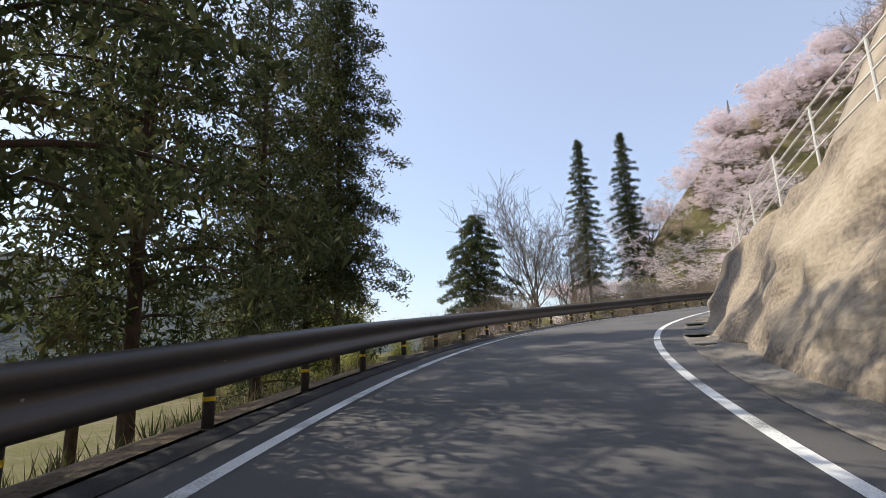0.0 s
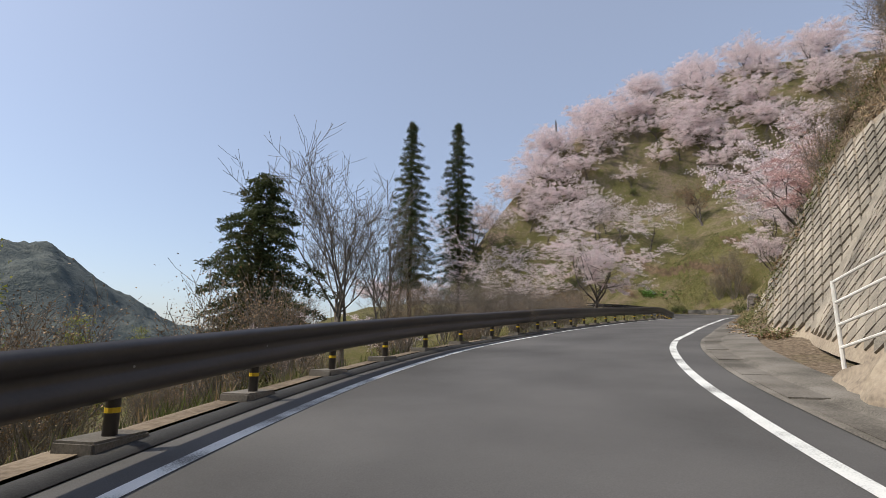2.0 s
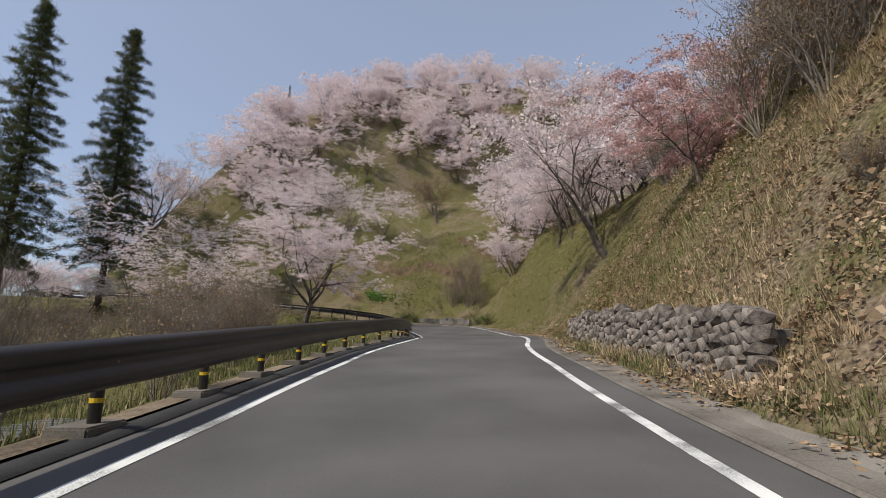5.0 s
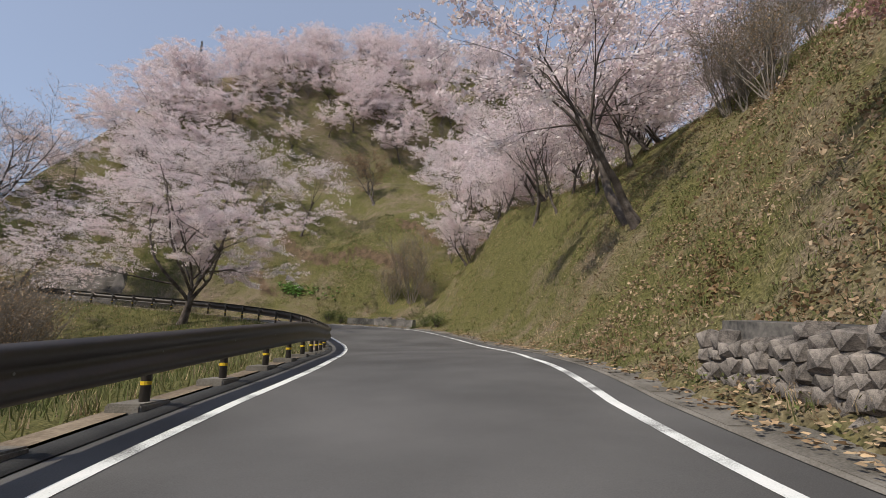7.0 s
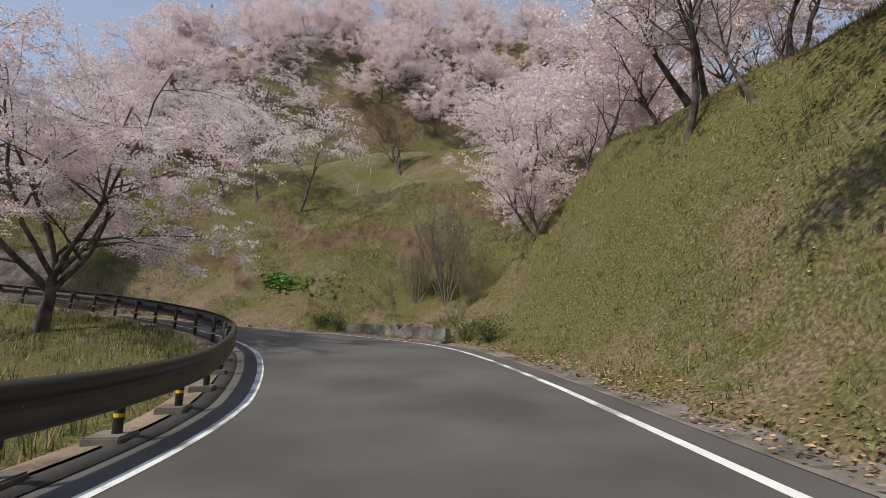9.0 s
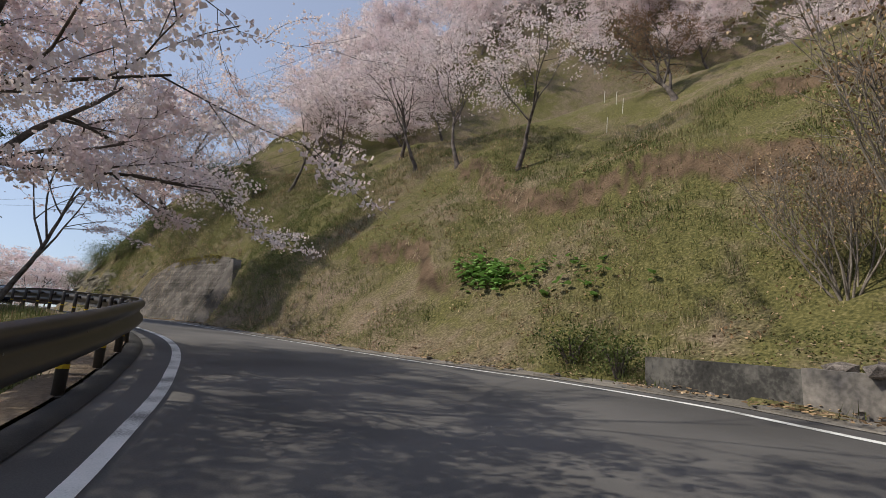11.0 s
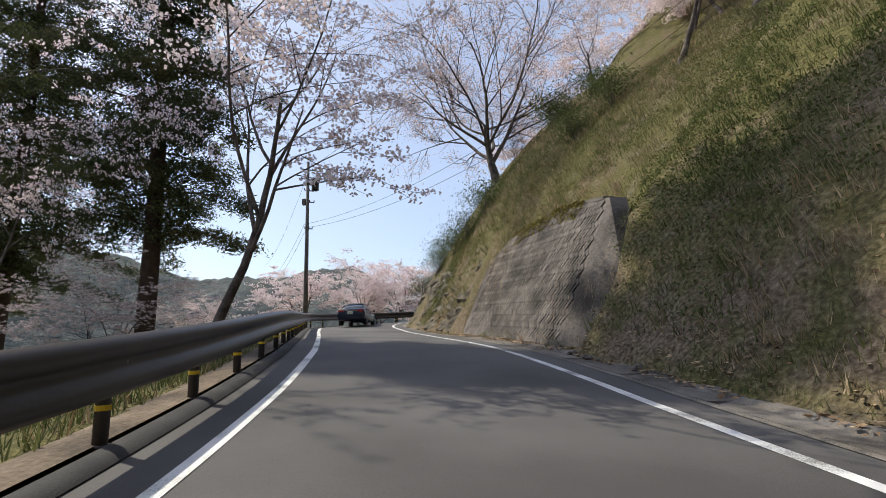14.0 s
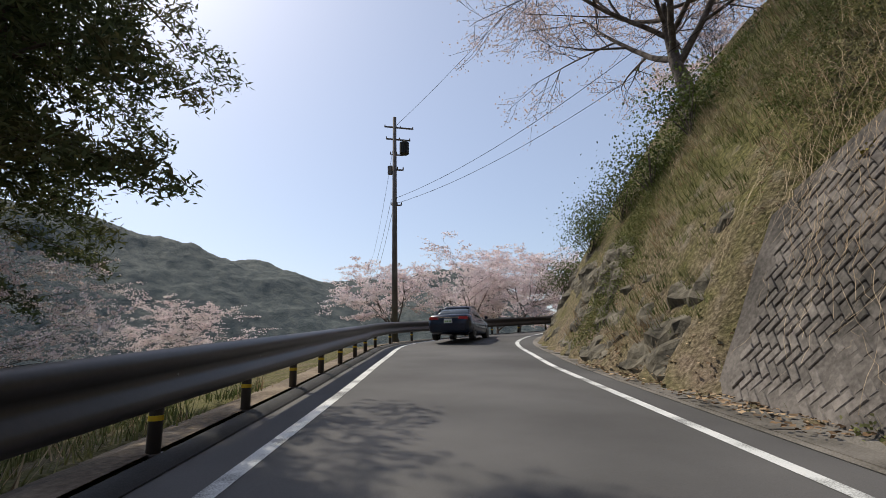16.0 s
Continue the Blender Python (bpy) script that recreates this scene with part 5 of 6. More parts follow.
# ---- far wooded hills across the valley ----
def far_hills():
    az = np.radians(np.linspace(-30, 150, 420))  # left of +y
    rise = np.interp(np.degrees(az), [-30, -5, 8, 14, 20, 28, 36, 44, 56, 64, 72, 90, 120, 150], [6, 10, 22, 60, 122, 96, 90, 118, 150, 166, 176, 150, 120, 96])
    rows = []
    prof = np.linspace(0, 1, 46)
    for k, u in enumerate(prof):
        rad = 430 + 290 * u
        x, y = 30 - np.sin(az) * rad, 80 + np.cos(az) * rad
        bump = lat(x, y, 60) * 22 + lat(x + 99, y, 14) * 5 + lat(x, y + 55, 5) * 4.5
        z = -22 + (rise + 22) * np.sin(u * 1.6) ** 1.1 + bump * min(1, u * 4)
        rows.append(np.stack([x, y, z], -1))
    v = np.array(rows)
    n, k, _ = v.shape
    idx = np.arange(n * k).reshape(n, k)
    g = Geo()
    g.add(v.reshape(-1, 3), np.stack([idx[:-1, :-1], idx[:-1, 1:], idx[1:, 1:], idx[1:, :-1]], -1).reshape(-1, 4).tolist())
    # distance haze is painted into these base colours: paler, bluer, less contrast
    m = material("hazed_wooded_hill", [(0.045, 0.060, 0.062), (0.078, 0.094, 0.092), (0.115, 0.126, 0.115)], 0.95, 0.09, 0.6, 1.0, distance=4.0, coords="World")
    tagged(part("backdrop", g, m, smooth=True), "far wooded hills, blue-green with distance haze painted into the colour", "hill", kind="structure")


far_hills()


# ---- grass, litter and herbs ----
def blades(points, length, width, per, seed, lean=0.5, down=None):
    """Thin bent blades, per of them at each point."""
    rs = np.random.RandomState(seed)
    p = np.repeat(points, per, 0)
    n = len(p)
    p = p + rs.normal(0, 0.09, (n, 3)) * (1, 1, 0.2)
    az = rs.uniform(0, 6.283, n)
    tilt = rs.uniform(0.1, 1.0, n) * lean
    d = np.stack([np.cos(az) * tilt, np.sin(az) * tilt, np.ones(n)], -1)
    if down is not None:
        d += np.repeat(down, per, 0)
    d /= np.linalg.norm(d, axis=1)[:, None]
    ln = length * rs.uniform(0.5, 1.4, (n, 1))
    side = np.stack([-np.sin(az), np.cos(az), np.zeros(n)], -1) * width * rs.uniform(0.6, 1.4, (n, 1))
    tip = p + d * ln + np.array([0, 0, -0.25]) * ln * rs.uniform(0, 1, (n, 1))
    return np.stack([p - side, p + side, tip], 1)


def slope_points(n, t0, t1, d0, d1, seed, power=1.0):
    rs = np.random.RandomState(seed)
    s = rs.uniform(at_time(t0), at_time(t1), n)
    d = foot_line(s) + d0 + (d1 - d0) * rs.rand(n) ** power
    p = on_road(s, d)
    p[:, 2] = height(p[:, 0], p[:, 1]) - 0.02
    out = np.stack([np.interp(s, RS, RN[:, 0]), np.interp(s, RS, RN[:, 1]), np.zeros(n)], -1)
    return p, -out


def tufts(name, n, t0, t1, d0, d1, mat, length, width, per, seed, label, hang=0.4, power=1.0, patchy=0.0):
    p, down = slope_points(n, t0, t1, d0, d1, seed, power)
    if patchy:
        keep = lat(p[:, 0] + seed * 3, p[:, 1], 2.2) > patchy - 0.5
        p, down = p[keep], down[keep]
    g = Geo()
    g.quads(blades(p, length, width, per, seed, 0.7, down * hang))
    tagged(part(name, g, M[mat]), label, "grass", kind="stuff")


tufts("dry_grass", 5200, 4.5, 7.6, 0.1, 9, "straw", 0.30, 0.009, 9, 201, "dry tan grass on the steep bank", 0.15, patchy=0.5)
tufts("dry_grass", 4200, 6.8, 11.4, 0.1, 11, "straw", 0.24, 0.008, 8, 202, "short dry grass on the slope", 0.15, 0.8, patchy=0.5)
tufts("dry_grass", 2400, 11.6, 15.0, 0.1, 14, "straw", 0.26, 0.008, 8, 203, "short dry grass on the slope", 0.15, 0.8, patchy=0.5)
tufts("dry_grass", 3600, 14.6, 18.6, 0.2, 11, "straw", 0.34, 0.010, 9, 204, "dry grass over the rock cut", 0.4, patchy=0.45)
tufts("green_grass", 4200, 4.5, 7.6, 0.05, 7, "grass", 0.24, 0.009, 9, 211, "fresh green grass at the slope's foot", 0.1, 1.4, patchy=0.5)
tufts("green_grass", 7500, 6.0, 11.4, 0.0, 11, "grass", 0.20, 0.009, 8, 212, "fresh green grass on the slope", 0.1, 0.9, patchy=0.42)
tufts("green_grass", 13000, 11.3, 15.2, 0.0, 14, "grass", 0.22, 0.009, 8, 213, "fresh green grass on the slope", 0.1, 0.9, patchy=0.36)
tufts("green_grass", 7000, 14.7, 18.6, 0.4, 10, "grass", 0.24, 0.010, 9, 214, "green grass over the rock cut", 0.3, patchy=0.42)


def scatter_leaves(name, n, t0, t1, d0, d1, mat, size, seed, label, per=1, spread=0.03, patchy=0.3, lift=0.04, power=1.0, cell=1.6):
    """Leaves lying or standing on the slope, in patches."""
    p, _ = slope_points(n, t0, t1, d0, d1, seed, power)
    p = p[lat(p[:, 0] - seed * 5, p[:, 1] + seed, cell) > patchy - 0.5]
    g = Geo()
    q = flakes(p + np.array([0, 0, lift]), per, spread, size, seed, flat=0.5)
    if per == 1:
        q[:, :, 2] = q[:, :, 2].mean(1, keepdims=True) + (q[:, :, 2] - q[:, :, 2].mean(1, keepdims=True)) * 0.55
    g.quads(q)
    tagged(part(name, g, M[mat]), label, "leaves", kind="stuff")


for t0, t1, d1, n in ((4.5, 6.4, 9, 26000), (6.4, 9.5, 9, 34000), (9.5, 12.4, 10, 16000), (12.4, 15.0, 12, 7500), (15.0, 18.4, 9, 13000)):
    scatter_leaves("dead_leaves", n, t0, t1, 0.05, d1, "dead_leaf", 0.066, int(t0 * 10), "pale dead leaves strewn over the slope", patchy=0.44, power=0.9)
scatter_leaves("dead_leaves", 9000, 4.5, 6.4, 0.05, 9, "dead_leaf", 0.07, 61, "dry curled leaves standing on the bank", per=4, spread=0.09, patchy=0.5, lift=0.1, cell=1.1)
scatter_leaves("dead_leaves", 9000, 6.4, 8.8, 0.05, 8, "dead_leaf", 0.06, 62, "dry curled leaves standing on the slope", per=3, spread=0.09, patchy=0.52, lift=0.08, cell=1.3)
scatter_leaves("dead_leaves", 2200, 4.5, 6.4, 0.8, 9, "dead_leaf", 0.10, 63, "large dry leaves in clumps on the bank", per=4, spread=0.16, patchy=0.58, lift=0.14, cell=1.0)
scatter_leaves("dead_leaves", 3200, 6.4, 8.8, 0.3, 7, "dead_leaf", 0.085, 64, "large dry leaves in clumps on the slope", per=5, spread=0.14, patchy=0.55, lift=0.1, cell=1.0)
scatter_leaves("dead_leaves", 2600, 11.8, 15.0, 0.3, 10, "litter", 0.07, 65, "brown dry leaves in clumps on the slope", per=5, spread=0.14, patchy=0.58, lift=0.08, cell=1.8)
for t0, t1, d1, n, mat in ((4.5, 6.4, 8, 1800, "leaf"), (4.5, 6.4, 8, 5500, "grass"), (6.4, 9.5, 9, 2200, "grass"), (11.6, 15.2, 11, 3600, "grass"), (14.9, 18.4, 9, 6500, "leaf"), (16.9, 18.4, 7, 8000, "grass"), (15.2, 18.4, 10, 7000, "grass"), (14.2, 16.0, 4, 1800, "leaf")):
    scatter_leaves("low_weeds", n, t0, t1, 0.1, d1, mat, 0.05, int(t0 * 10) + 3, "low green weeds and ivy on the slope", per=11, spread=0.13, patchy=0.58, lift=0.08, cell=2.3)


def vines(n, t0, t1, d0, d1, length, seed, label, onto=None, patchy=0.4, wide=0.004):
    """Dry strands hanging down a steep face, each a bent ribbon that follows it."""
    rs = np.random.RandomState(seed)
    s = rs.uniform(at_time(t0), at_time(t1), n)
    a = d0 + (d1 - d0) * rs.rand(n)
    keep = lat(s + seed, a * 0.6, 1.4) > patchy - 0.5
    s, a = s[keep], a[keep]
    ln = length * rs.uniform(0.4, 1.3, len(s))
    drift = rs.normal(0, 0.55, len(s))
    rows = []
    for u in np.linspace(0, 1, 6):
        ss = s + drift * u * ln + rs.normal(0, 0.03, len(s))
        dd = np.maximum(a - u * ln, 0.03)
        if onto is None:
            p = on_road(ss, foot_line(ss) + dd)
            p[:, 2] = height(p[:, 0], p[:, 1]) + 0.05 + 0.10 * np.sin(u * 3.1) * rs.rand(len(s))
        else:
            p = on_road(ss, foot_line(ss) + onto(dd) - rs.uniform(0.0, 0.07, len(s)))
            p[:, 2] = np.interp(ss, RS, RZ) - foot_line(ss) * np.interp(ss, RS, BANK) + dd
        rows.append(p)
    v = np.stack(rows, 1)
    side = np.stack([np.interp(s, RS, RT[:, 0]), np.interp(s, RS, RT[:, 1]), np.zeros(len(s))], -1) * rs.uniform(0.5, 1.5, (len(s), 1)) * wide
    q = np.stack([v[:, :-1] - side[:, None], v[:, :-1] + side[:, None], v[:, 1:] + side[:, None], v[:, 1:] - side[:, None]], 2)
    g = Geo()
    g.quads(q.reshape(-1, 4, 3))
    tagged(part("dry_vines", g, M["vine"]), label, "vines", kind="stuff")


vines(9000, 4.5, 6.0, 1.5, 9.5, 0.75, 301, "dry straw and vines hanging down the steep bank", patchy=0.52)
vines(5000, 13.2, 15.2, 3.0, 8.5, 0.32, 306, "dry straw hanging on the slope", patchy=0.56, wide=0.0024)
vines(1500, 16.9, 18.6, 1.5, 7.5, 0.6, 302, "dry vines hanging over the rock cut", patchy=0.6, wide=0.0026)
vines(420, 15.6, 17.2, 0.8, 5.2, 0.5, 303, "dry vines on the block wall", onto=lambda h: h * 0.45 + 0.03, patchy=0.55, wide=0.0026)
vines(240, 16.8, 17.25, 1.5, 5.6, 0.9, 305, "dense dry vines hanging down the wall's end", onto=lambda h: h * 0.45 + 0.03, patchy=0.4, wide=0.003)


def valley_grass():
    rs = np.random.RandomState(215)
    n = 6500
    s = rs.uniform(at_time(0.4), at_time(17.5), n)
    d = left_line(s) - 1.5 - 9 * rs.rand(n) ** 1.5
    p = on_road(s, d)
    p[:, 2] = height(p[:, 0], p[:, 1]) - 0.02
    for name, part_of, mat, label in (("green_grass", slice(0, 5 * n // 6), "grass", "green grass outside the guardrail"), ("dry_grass", slice(5 * n // 6, n), "straw", "dry weeds outside the guardrail")):
        g = Geo()
        g.quads(blades(p[part_of], 0.32, 0.010, 7, 216, 0.8))
        tagged(part(name, g, M[mat]), label, "grass", kind="stuff")


valley_grass()


def leaf_litter():
    rs = np.random.RandomState(220)
    n = 9000
    s = rs.uniform(at_time(4.75), at_time(18), n)
    d = foot_line(s) - 0.55 + np.abs(rs.normal(0, 0.42, n)) + rs.rand(n) * 0.5
    keep = lat(s * 3, d * 0, 1.5) > -0.12
    s, d = s[keep], d[keep]
    p = on_road(s, d, 0.075)
    p[:, 2] = np.maximum(p[:, 2], height(p[:, 0], p[:, 1]) + 0.02)
    g = Geo()
    q = flakes(p, 1, 0.03, 0.085, 221, flat=0.2)
    q[:, :, 2] = p[:, None, 2] + (q[:, :, 2] - q[:, :, 2].mean(1, keepdims=True)) * 0.35
    g.quads(q)
    tagged(part("leaf_litter", g, M["litter"]), "fallen brown leaves and straw in the gutter", "leaves", kind="stuff")


leaf_litter()


def herb_patch():
    """Broad fresh leaves on the slope."""
    rs = np.random.RandomState(230)
    pts = []
    for cs, cd, ws, wd, n in ((118.6, 3.3, 0.55, 0.3, 120), (116.4, 3.4, 1.2, 0.35, 28)):
        s, d = cs + rs.normal(0, ws, n), cd + rs.normal(0, wd, n)
        p = on_road(s, foot_line(s) + d)
        p[:, 2] = height(p[:, 0], p[:, 1])
        pts.append(p)
    p = np.concatenate(pts)
    ang = np.linspace(0, 2 * np.pi, 8, endpoint=False)
    leaf = np.stack([np.cos(ang) * (1 - 0.25 * np.cos(ang)), np.sin(ang), 0.15 * np.cos(2 * ang)], -1)
    g, stems = Geo(), Geo()
    faces = []
    for k in range(3):
        c = p + rs.normal(0, 0.12, p.shape) * (1, 1, 0.3) + np.array([0, 0, 0.18 + 0.05 * k])
        size = rs.uniform(0.06, 0.13, len(p))
        tilt, az = rs.uniform(-0.5, 0.5, (len(p), 2)), rs.uniform(0, 6.28, len(p))
        x = leaf[None, :, 0] * np.cos(az)[:, None] - leaf[None, :, 1] * np.sin(az)[:, None]
        y = leaf[None, :, 0] * np.sin(az)[:, None] + leaf[None, :, 1] * np.cos(az)[:, None]
        z = leaf[None, :, 2] + x * tilt[:, :1] + y * tilt[:, 1:]
        faces.append(c[:, None] + np.stack([x, y, z], -1) * size[:, None, None])
    g.quads(np.concatenate(faces))
    tagged(part("butterbur", g, M["fresh"]), "patch of broad bright green leaves on the slope", "plant", kind="stuff")


herb_patch()

# loose stones at the road's edge, on the low wall and in the slope
rnd = random.Random(41)
for k in range(26):
    s = rnd.uniform(at_time(12), at_time(17)) if k < 16 else rnd.uniform(107.0, 109.5)
    if k < 16:
        p, size = on_road(s, foot_line(s) - rnd.uniform(-0.2, 0.35), 0.06), rnd.uniform(0.06, 0.16)
    else:
        p, size = on_road(s, foot_line(s) + 0.25 + rnd.uniform(-0.05, 0.1), 0.68), rnd.uniform(0.15, 0.34)
    ob = part("loose_stone", rnd.choice(STONES), None, None, at=pose(*p, rnd.uniform(-20, 20), rnd.uniform(-20, 20), rnd.uniform(0, 360)) @ Matrix.Diagonal((size * 1.5, size, size * 0.7, 1)))
    tagged(ob, "small grey stone lying at the road's edge" if k < 16 else "grey stone lying on top of the low wall", "stone", "loose stones")

# slope survey stakes
g = Geo()
g.tube([(0, 0, -0.2), (0, 0, 0.95)], [0.016, 0.015], 6)
stake_me = g.mesh("marker_stake", M["white"])
for x, y in ((73.6, 74.1), (72.1, 72.4), (69.5, 71.4), (75.1, 76.4)):
    tagged(part("marker_stake", stake_me, None, None, at=pose(x, y, ground_at(x, y), 4, 3, 0)), "thin white marker stake in the grass", "stake", "marker stakes")


# steel mast on the summit
def mast():
    x, y = 76.1, 111.4
    root = thing("radio_mast", pose(x, y, ground_at(x, y) - 0.3), "thin dark steel lattice mast on the summit", "mast")
    for a in range(3):
        g = Geo()
        c, s_ = math.cos(a * 2.094), math.sin(a * 2.094)
        g.tube([(c * 0.45, s_ * 0.45, 0), (c * 0.1, s_ * 0.1, 8.5)], [0.07, 0.05], 5)
        part("leg", g, M["pole"], root)
    g = Geo()
    for k in range(14):
        z = k * 0.6
        r_ = 0.45 - 0.35 * z / 8.5
        for a in range(3):
            b = (a + 1) % 3
            g.tube([(math.cos(a * 2.094) * r_, math.sin(a * 2.094) * r_, z), (math.cos(b * 2.094) * r_, math.sin(b * 2.094) * r_, z + 0.58)], [0.03, 0.035], 4)
    part("bracing", g, M["pole"], root)


mast()


# ---- the dark saloon car ahead ----
def loft(sections, closed=True):
    v = np.array(sections)
    n, k, _ = v.shape
    f = [(i * k + j, i * k + (j + 1) % k, (i + 1) * k + (j + 1) % k, (i + 1) * k + j) for i in range(n - 1) for j in range(k)]
    f += [tuple(range(k))[::-1], tuple((n - 1) * k + j for j in range(k))]
    return v.reshape(-1, 3), f


def saloon_car(m):
    root = thing("saloon_car", m, "dark navy saloon car seen from behind on the road", "car")
    body_mat = material("navy_paint", [(0.012, 0.019, 0.036), (0.018, 0.027, 0.050)], 0.22, 1, 8, 0, metal=0.3, spec=0.6)
    glass = material("dark_glass", [(0.02, 0.03, 0.04), (0.05, 0.07, 0.09)], 0.06, 1, 5, 0, spec=0.9)
    lamp = material("tail_lamp", [(0.32, 0.01, 0.012), (0.42, 0.02, 0.02)], 0.2, 3, 20, 0, spec=0.6)
    chrome = material("chrome", [(0.5, 0.5, 0.5), (0.65, 0.65, 0.65)], 0.15, 3, 20, 0, metal=1.0)
    # x forward, width in y; lower body
    xs = [(-2.36, 0.42, 0.80, 0.74), (-2.30, 0.30, 0.98, 0.84), (-1.9, 0.24, 1.05, 0.89), (-1.0, 0.22, 1.00, 0.91), (0.0, 0.22, 0.97, 0.91), (1.0, 0.22, 0.94, 0.90), (1.7, 0.24, 0.86, 0.87), (2.2, 0.30, 0.74, 0.78), (2.36, 0.42, 0.60, 0.62)]
    sec = []
    for x, lo, hi, w in xs:
        mid = (lo + hi) / 2
        sec.append([(x, -w * 0.82, hi), (x, -w * 0.97, hi - 0.10), (x, -w, mid), (x, -w * 0.97, lo + 0.08), (x, -w * 0.85, lo), (x, w * 0.85, lo), (x, w * 0.97, lo + 0.08), (x, w, mid), (x, w * 0.97, hi - 0.10), (x, w * 0.82, hi)])
    g = Geo()
    g.add(*loft(sec))
    part("body", g, body_mat, root, smooth=True)
    cab = []
    for x, z, w, base in ((-1.75, 1.04, 0.70, 0.98), (-1.35, 1.26, 0.64, 0.98), (-0.8, 1.42, 0.60, 0.96), (-0.1, 1.46, 0.60, 0.95), (0.45, 1.38, 0.60, 0.93), (1.15, 0.98, 0.68, 0.90)):
        cab.append([(x, -0.80, base - 0.03), (x, -w - 0.06, (base + z) / 2), (x, -w, z - 0.04), (x, -w * 0.75, z), (x, w * 0.75, z), (x, w, z - 0.04), (x, w + 0.06, (base + z) / 2), (x, 0.80, base - 0.03)])
    g = Geo()
    g.add(*loft(cab))
    part("cabin", g, glass, root, "dark tinted windows", smooth=True)
    roof = [[(x, -w, z - 0.015), (x, -w * 0.7, z + 0.012), (x, w * 0.7, z + 0.012), (x, w, z - 0.015), (x, w, z - 0.05), (x, -w, z - 0.05)] for x, z, w in ((-1.15, 1.35, 0.60), (-0.8, 1.43, 0.60), (-0.1, 1.47, 0.60), (0.4, 1.40, 0.60))]
    g = Geo()
    g.add(*loft(roof))
    part("roof", g, body_mat, root, smooth=True)
    for y in (-1, 1):
        g = Geo()
        g.add(*loft([[(x, y * w0, z0), (x, y * w1, z1), (x, y * (w1 + 0.03), z1), (x, y * (w0 + 0.03), z0)] for x, w0, z0, w1, z1 in ((-1.72, 0.76, 1.0, 0.70, 1.06), (-1.25, 0.76, 0.99, 0.63, 1.32), (-1.1, 0.76, 0.99, 0.61, 1.36))]))
        part("rear_pillar", g, body_mat, root)
        g = Geo()
        g.box((0.16, 0.42, 0.16), (-2.27, y * 0.60, 0.86), bevel=0.03)
        part("tail_lamp", g, lamp, root, "red tail lamp")
        g = Geo()
        g.box((0.10, 0.16, 0.12), (0.72, y * 0.98, 1.0), bevel=0.03)
        part("mirror", g, body_mat, root)
    g = Geo()
    g.box((0.10, 1.50, 0.26), (-2.36, 0, 0.50), bevel=0.04)
    part("bumper", g, body_mat, root)
    g = Geo()
    g.box((0.03, 0.9, 0.035), (-2.37, 0, 0.90), bevel=0.01)
    part("chrome_strip", g, chrome, root, "chrome trim strip")
    g = Geo()
    g.box((0.02, 0.34, 0.17), (-2.40, 0, 0.76), bevel=0.005)
    plate = part("number_plate", g, M["white"], root, "white plate with green bars")
    g = Geo()
    for y, w in ((-0.09, 0.06), (0.02, 0.08), (0.11, 0.05)):
        g.box((0.006, w, 0.07), (-2.412, y, 0.74))
    part("bars", g, M["fresh"], plate)
    tyre, rim = Geo(), Geo()
    ang = np.linspace(0, 2 * np.pi, 25)[:-1]
    ring = lambda r_, y: [(math.cos(a) * r_, y, math.sin(a) * r_) for a in ang]
    tyre.add(*loft([ring(0.22, -0.10), ring(0.31, -0.11), ring(0.33, -0.07), ring(0.33, 0.07), ring(0.31, 0.11), ring(0.22, 0.10)]))
    rim.add(*loft([ring(0.215, -0.09), ring(0.20, -0.105), ring(0.05, -0.08)]))
    rim.add(*loft([ring(0.05, 0.08), ring(0.20, 0.105), ring(0.215, 0.09)]))
    tm, rm = tyre.mesh("tyre", M["dark"], True), rim.mesh("rim", M["steel"], True)
    for x in (-1.42, 1.42):
        for y in (-0.78, 0.78):
            w = part("wheel", tm, None, root, at=pose(x, y, 0.33))
            part("rim", rm, None, w)


saloon_car(road_frame(156.8, -0.3, 0.01, 6))


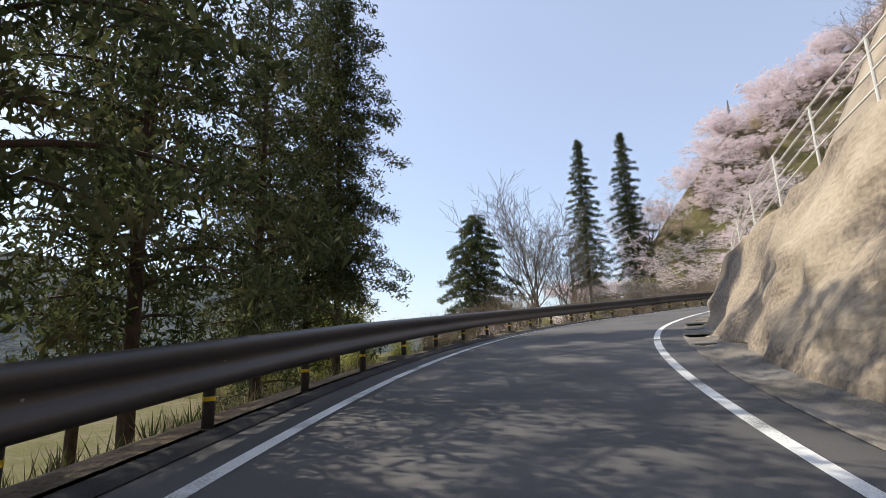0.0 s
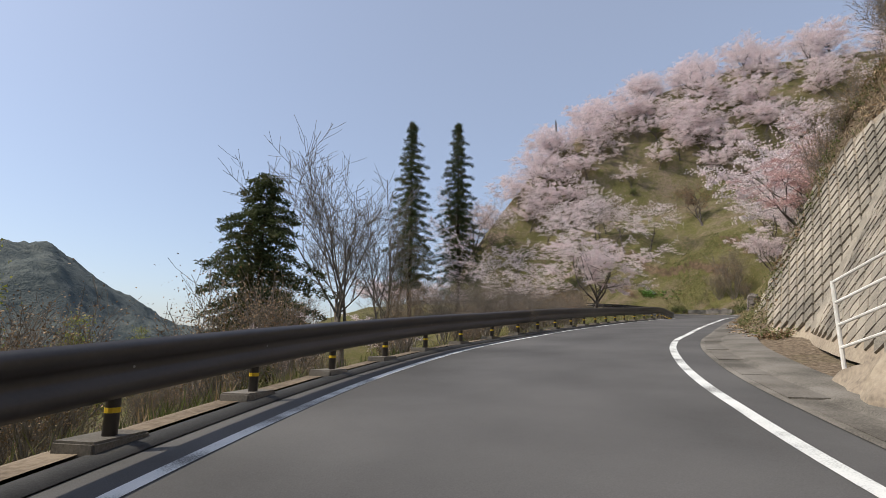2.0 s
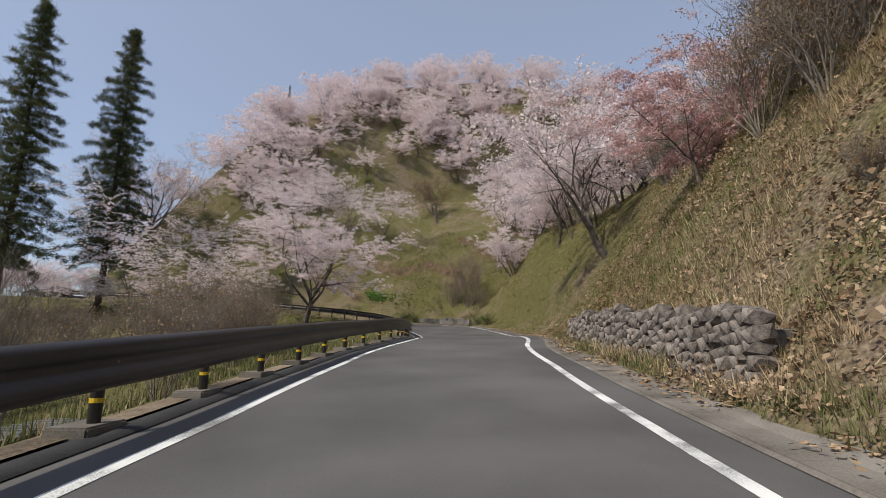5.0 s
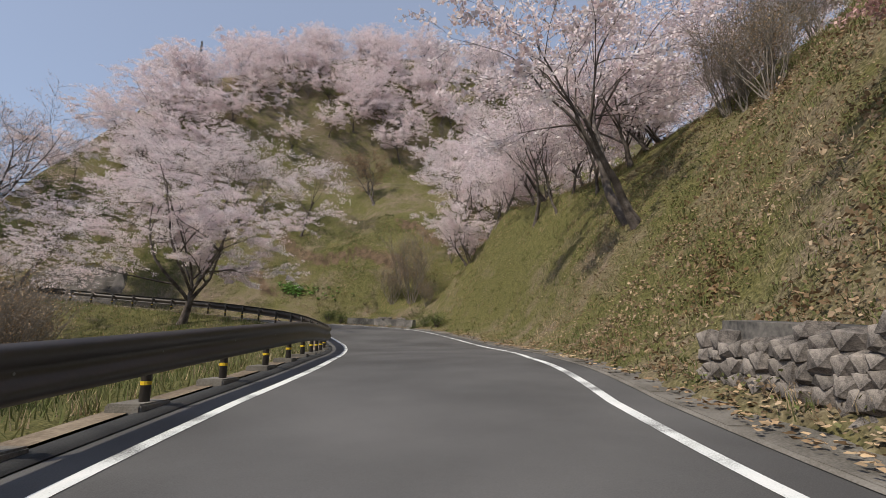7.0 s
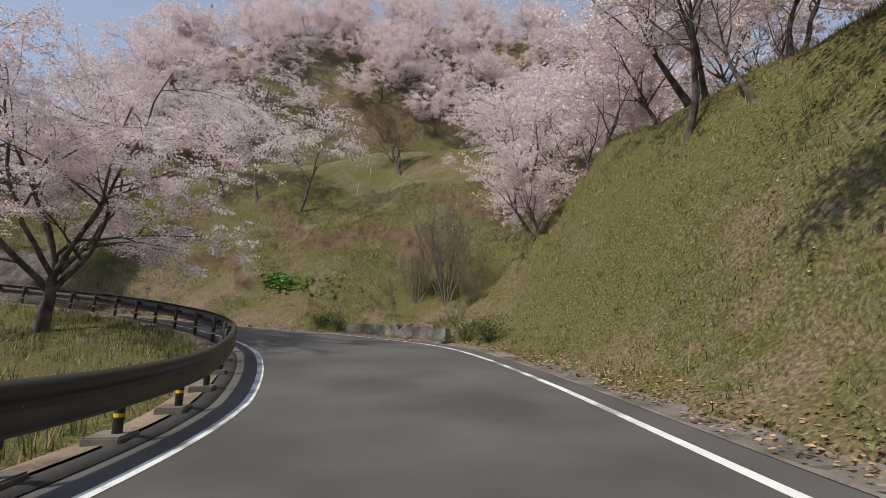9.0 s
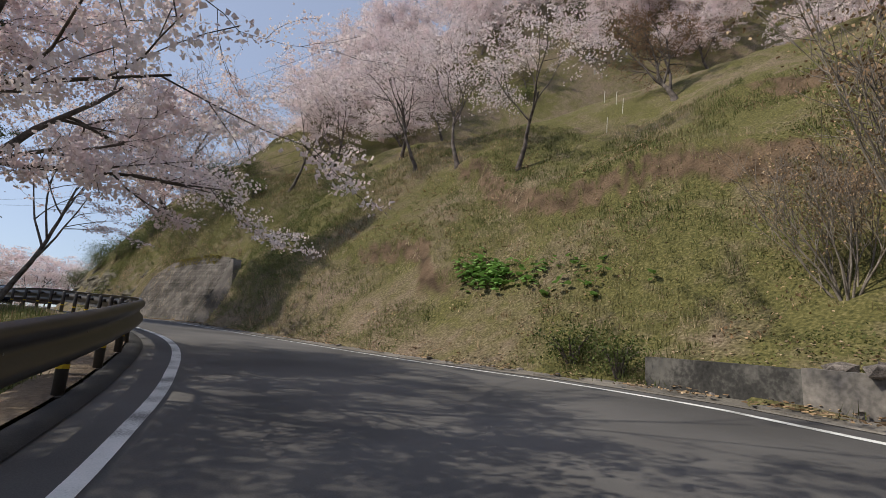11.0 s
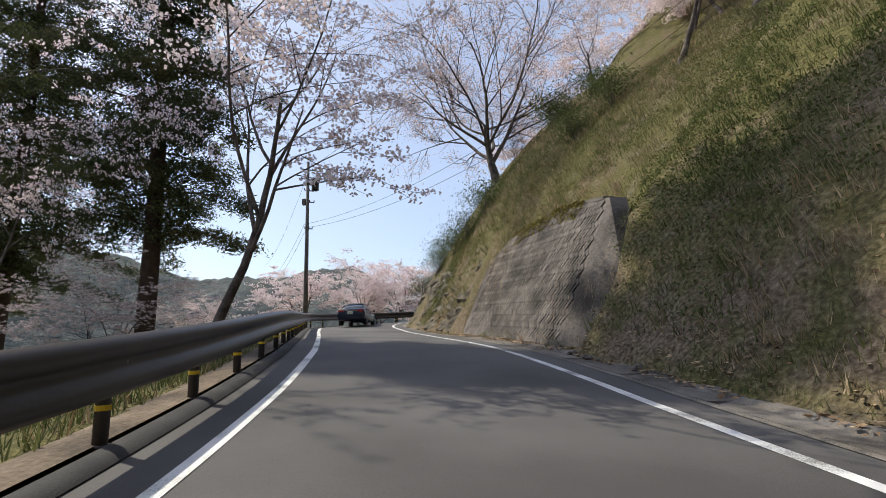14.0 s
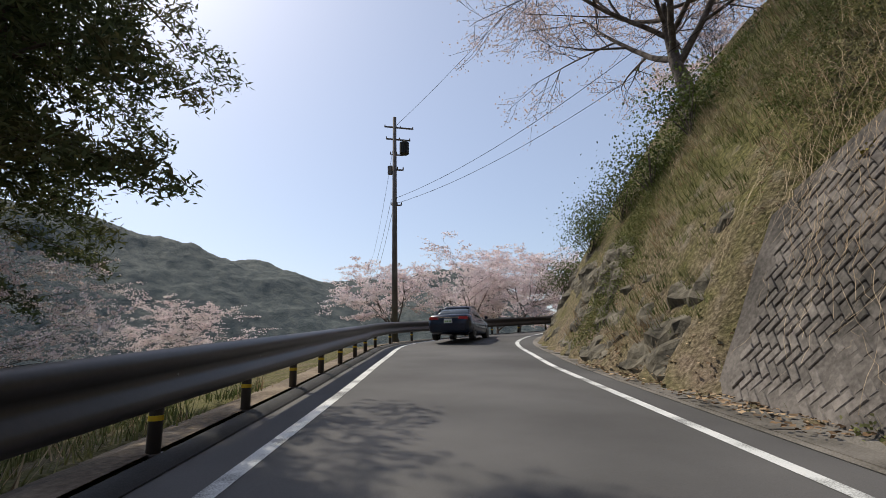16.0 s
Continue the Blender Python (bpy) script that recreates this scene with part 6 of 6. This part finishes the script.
# ---- hairline cracks in the asphalt ----
def crack(s0, d0, length, seed):
    r = random.Random(seed)
    ss = np.arange(0, length, 0.12)
    d = d0 + np.cumsum([r.gauss(0, 0.035) for _ in ss])
    a, b = on_road(s0 + ss, d - 0.002, 0.004), on_road(s0 + ss, d + 0.002, 0.004)
    g = Geo()
    v = np.stack([a, b], 1).reshape(-1, 3)
    g.add(v, [(2 * i, 2 * i + 1, 2 * i + 3, 2 * i + 2) for i in range(len(ss) - 1)])
    tagged(part("road_crack", g, M["berm"]), "thin dark crack in the asphalt", "crack", kind="structure")


for s0, d0, ln, sd in ((57.3, 0.9, 4.9, 1), (62.7, 0.4, 2.1, 2), (104.5, 0.5, 2.8, 3), (112.6, 1.2, 2.45, 4), (44.0, 0.2, 2.1, 5)):
    crack(s0, d0, ln, sd)

# ---- pieces: gutter slabs, stones and blocks of the walls ----
gutter = bpy.data.objects["gutter"]
g = Geo()
g.box((1.985, 0.46, 0.10), (0, 0, 0), bevel=0.012)
slab_me = g.mesh("slab", M["gutter"])
rnd = random.Random(12)
for s in np.arange(41.2, 153.5, 2.0):
    part("slab", slab_me, None, gutter, at=road_frame(s, right_line(s) + 0.92, -0.036 + rnd.uniform(-0.004, 0.004), -math.degrees(math.atan((right_line(s + 1) - right_line(s - 1)) / 2))) @ pose(0, 0, 0, rnd.uniform(-0.5, 0.5) + math.degrees(math.atan(np.interp(s, RS, BANK))), -math.degrees(math.atan((np.interp(s + 1, RS, RZ) - np.interp(s - 1, RS, RZ)) / 2)), rnd.uniform(-0.3, 0.3)))
stone_wall()
upper = bpy.data.objects["wall_upper"]
diamond_blocks(upper, 47.6, 61.9, lambda s: float(up_low(s)) + 0.2, lambda s: float(np.clip(5.0 + (62.0 - s) * 0.4, 5.0, 11)), lambda s, h: h * LEAN_LOW + RAMP * np.clip((62.4 - s) / 4.2, 0.1, 1) - 0.1, 0.46, 0.015, LEAN_LOW, "block", lambda s: 13.5 if s > 57.5 else 0.0)
herringbone(wall2, 134.2, 142.1, lambda s: float(wall2_high(s)), wall2_depth, 0.45, "far_wall")
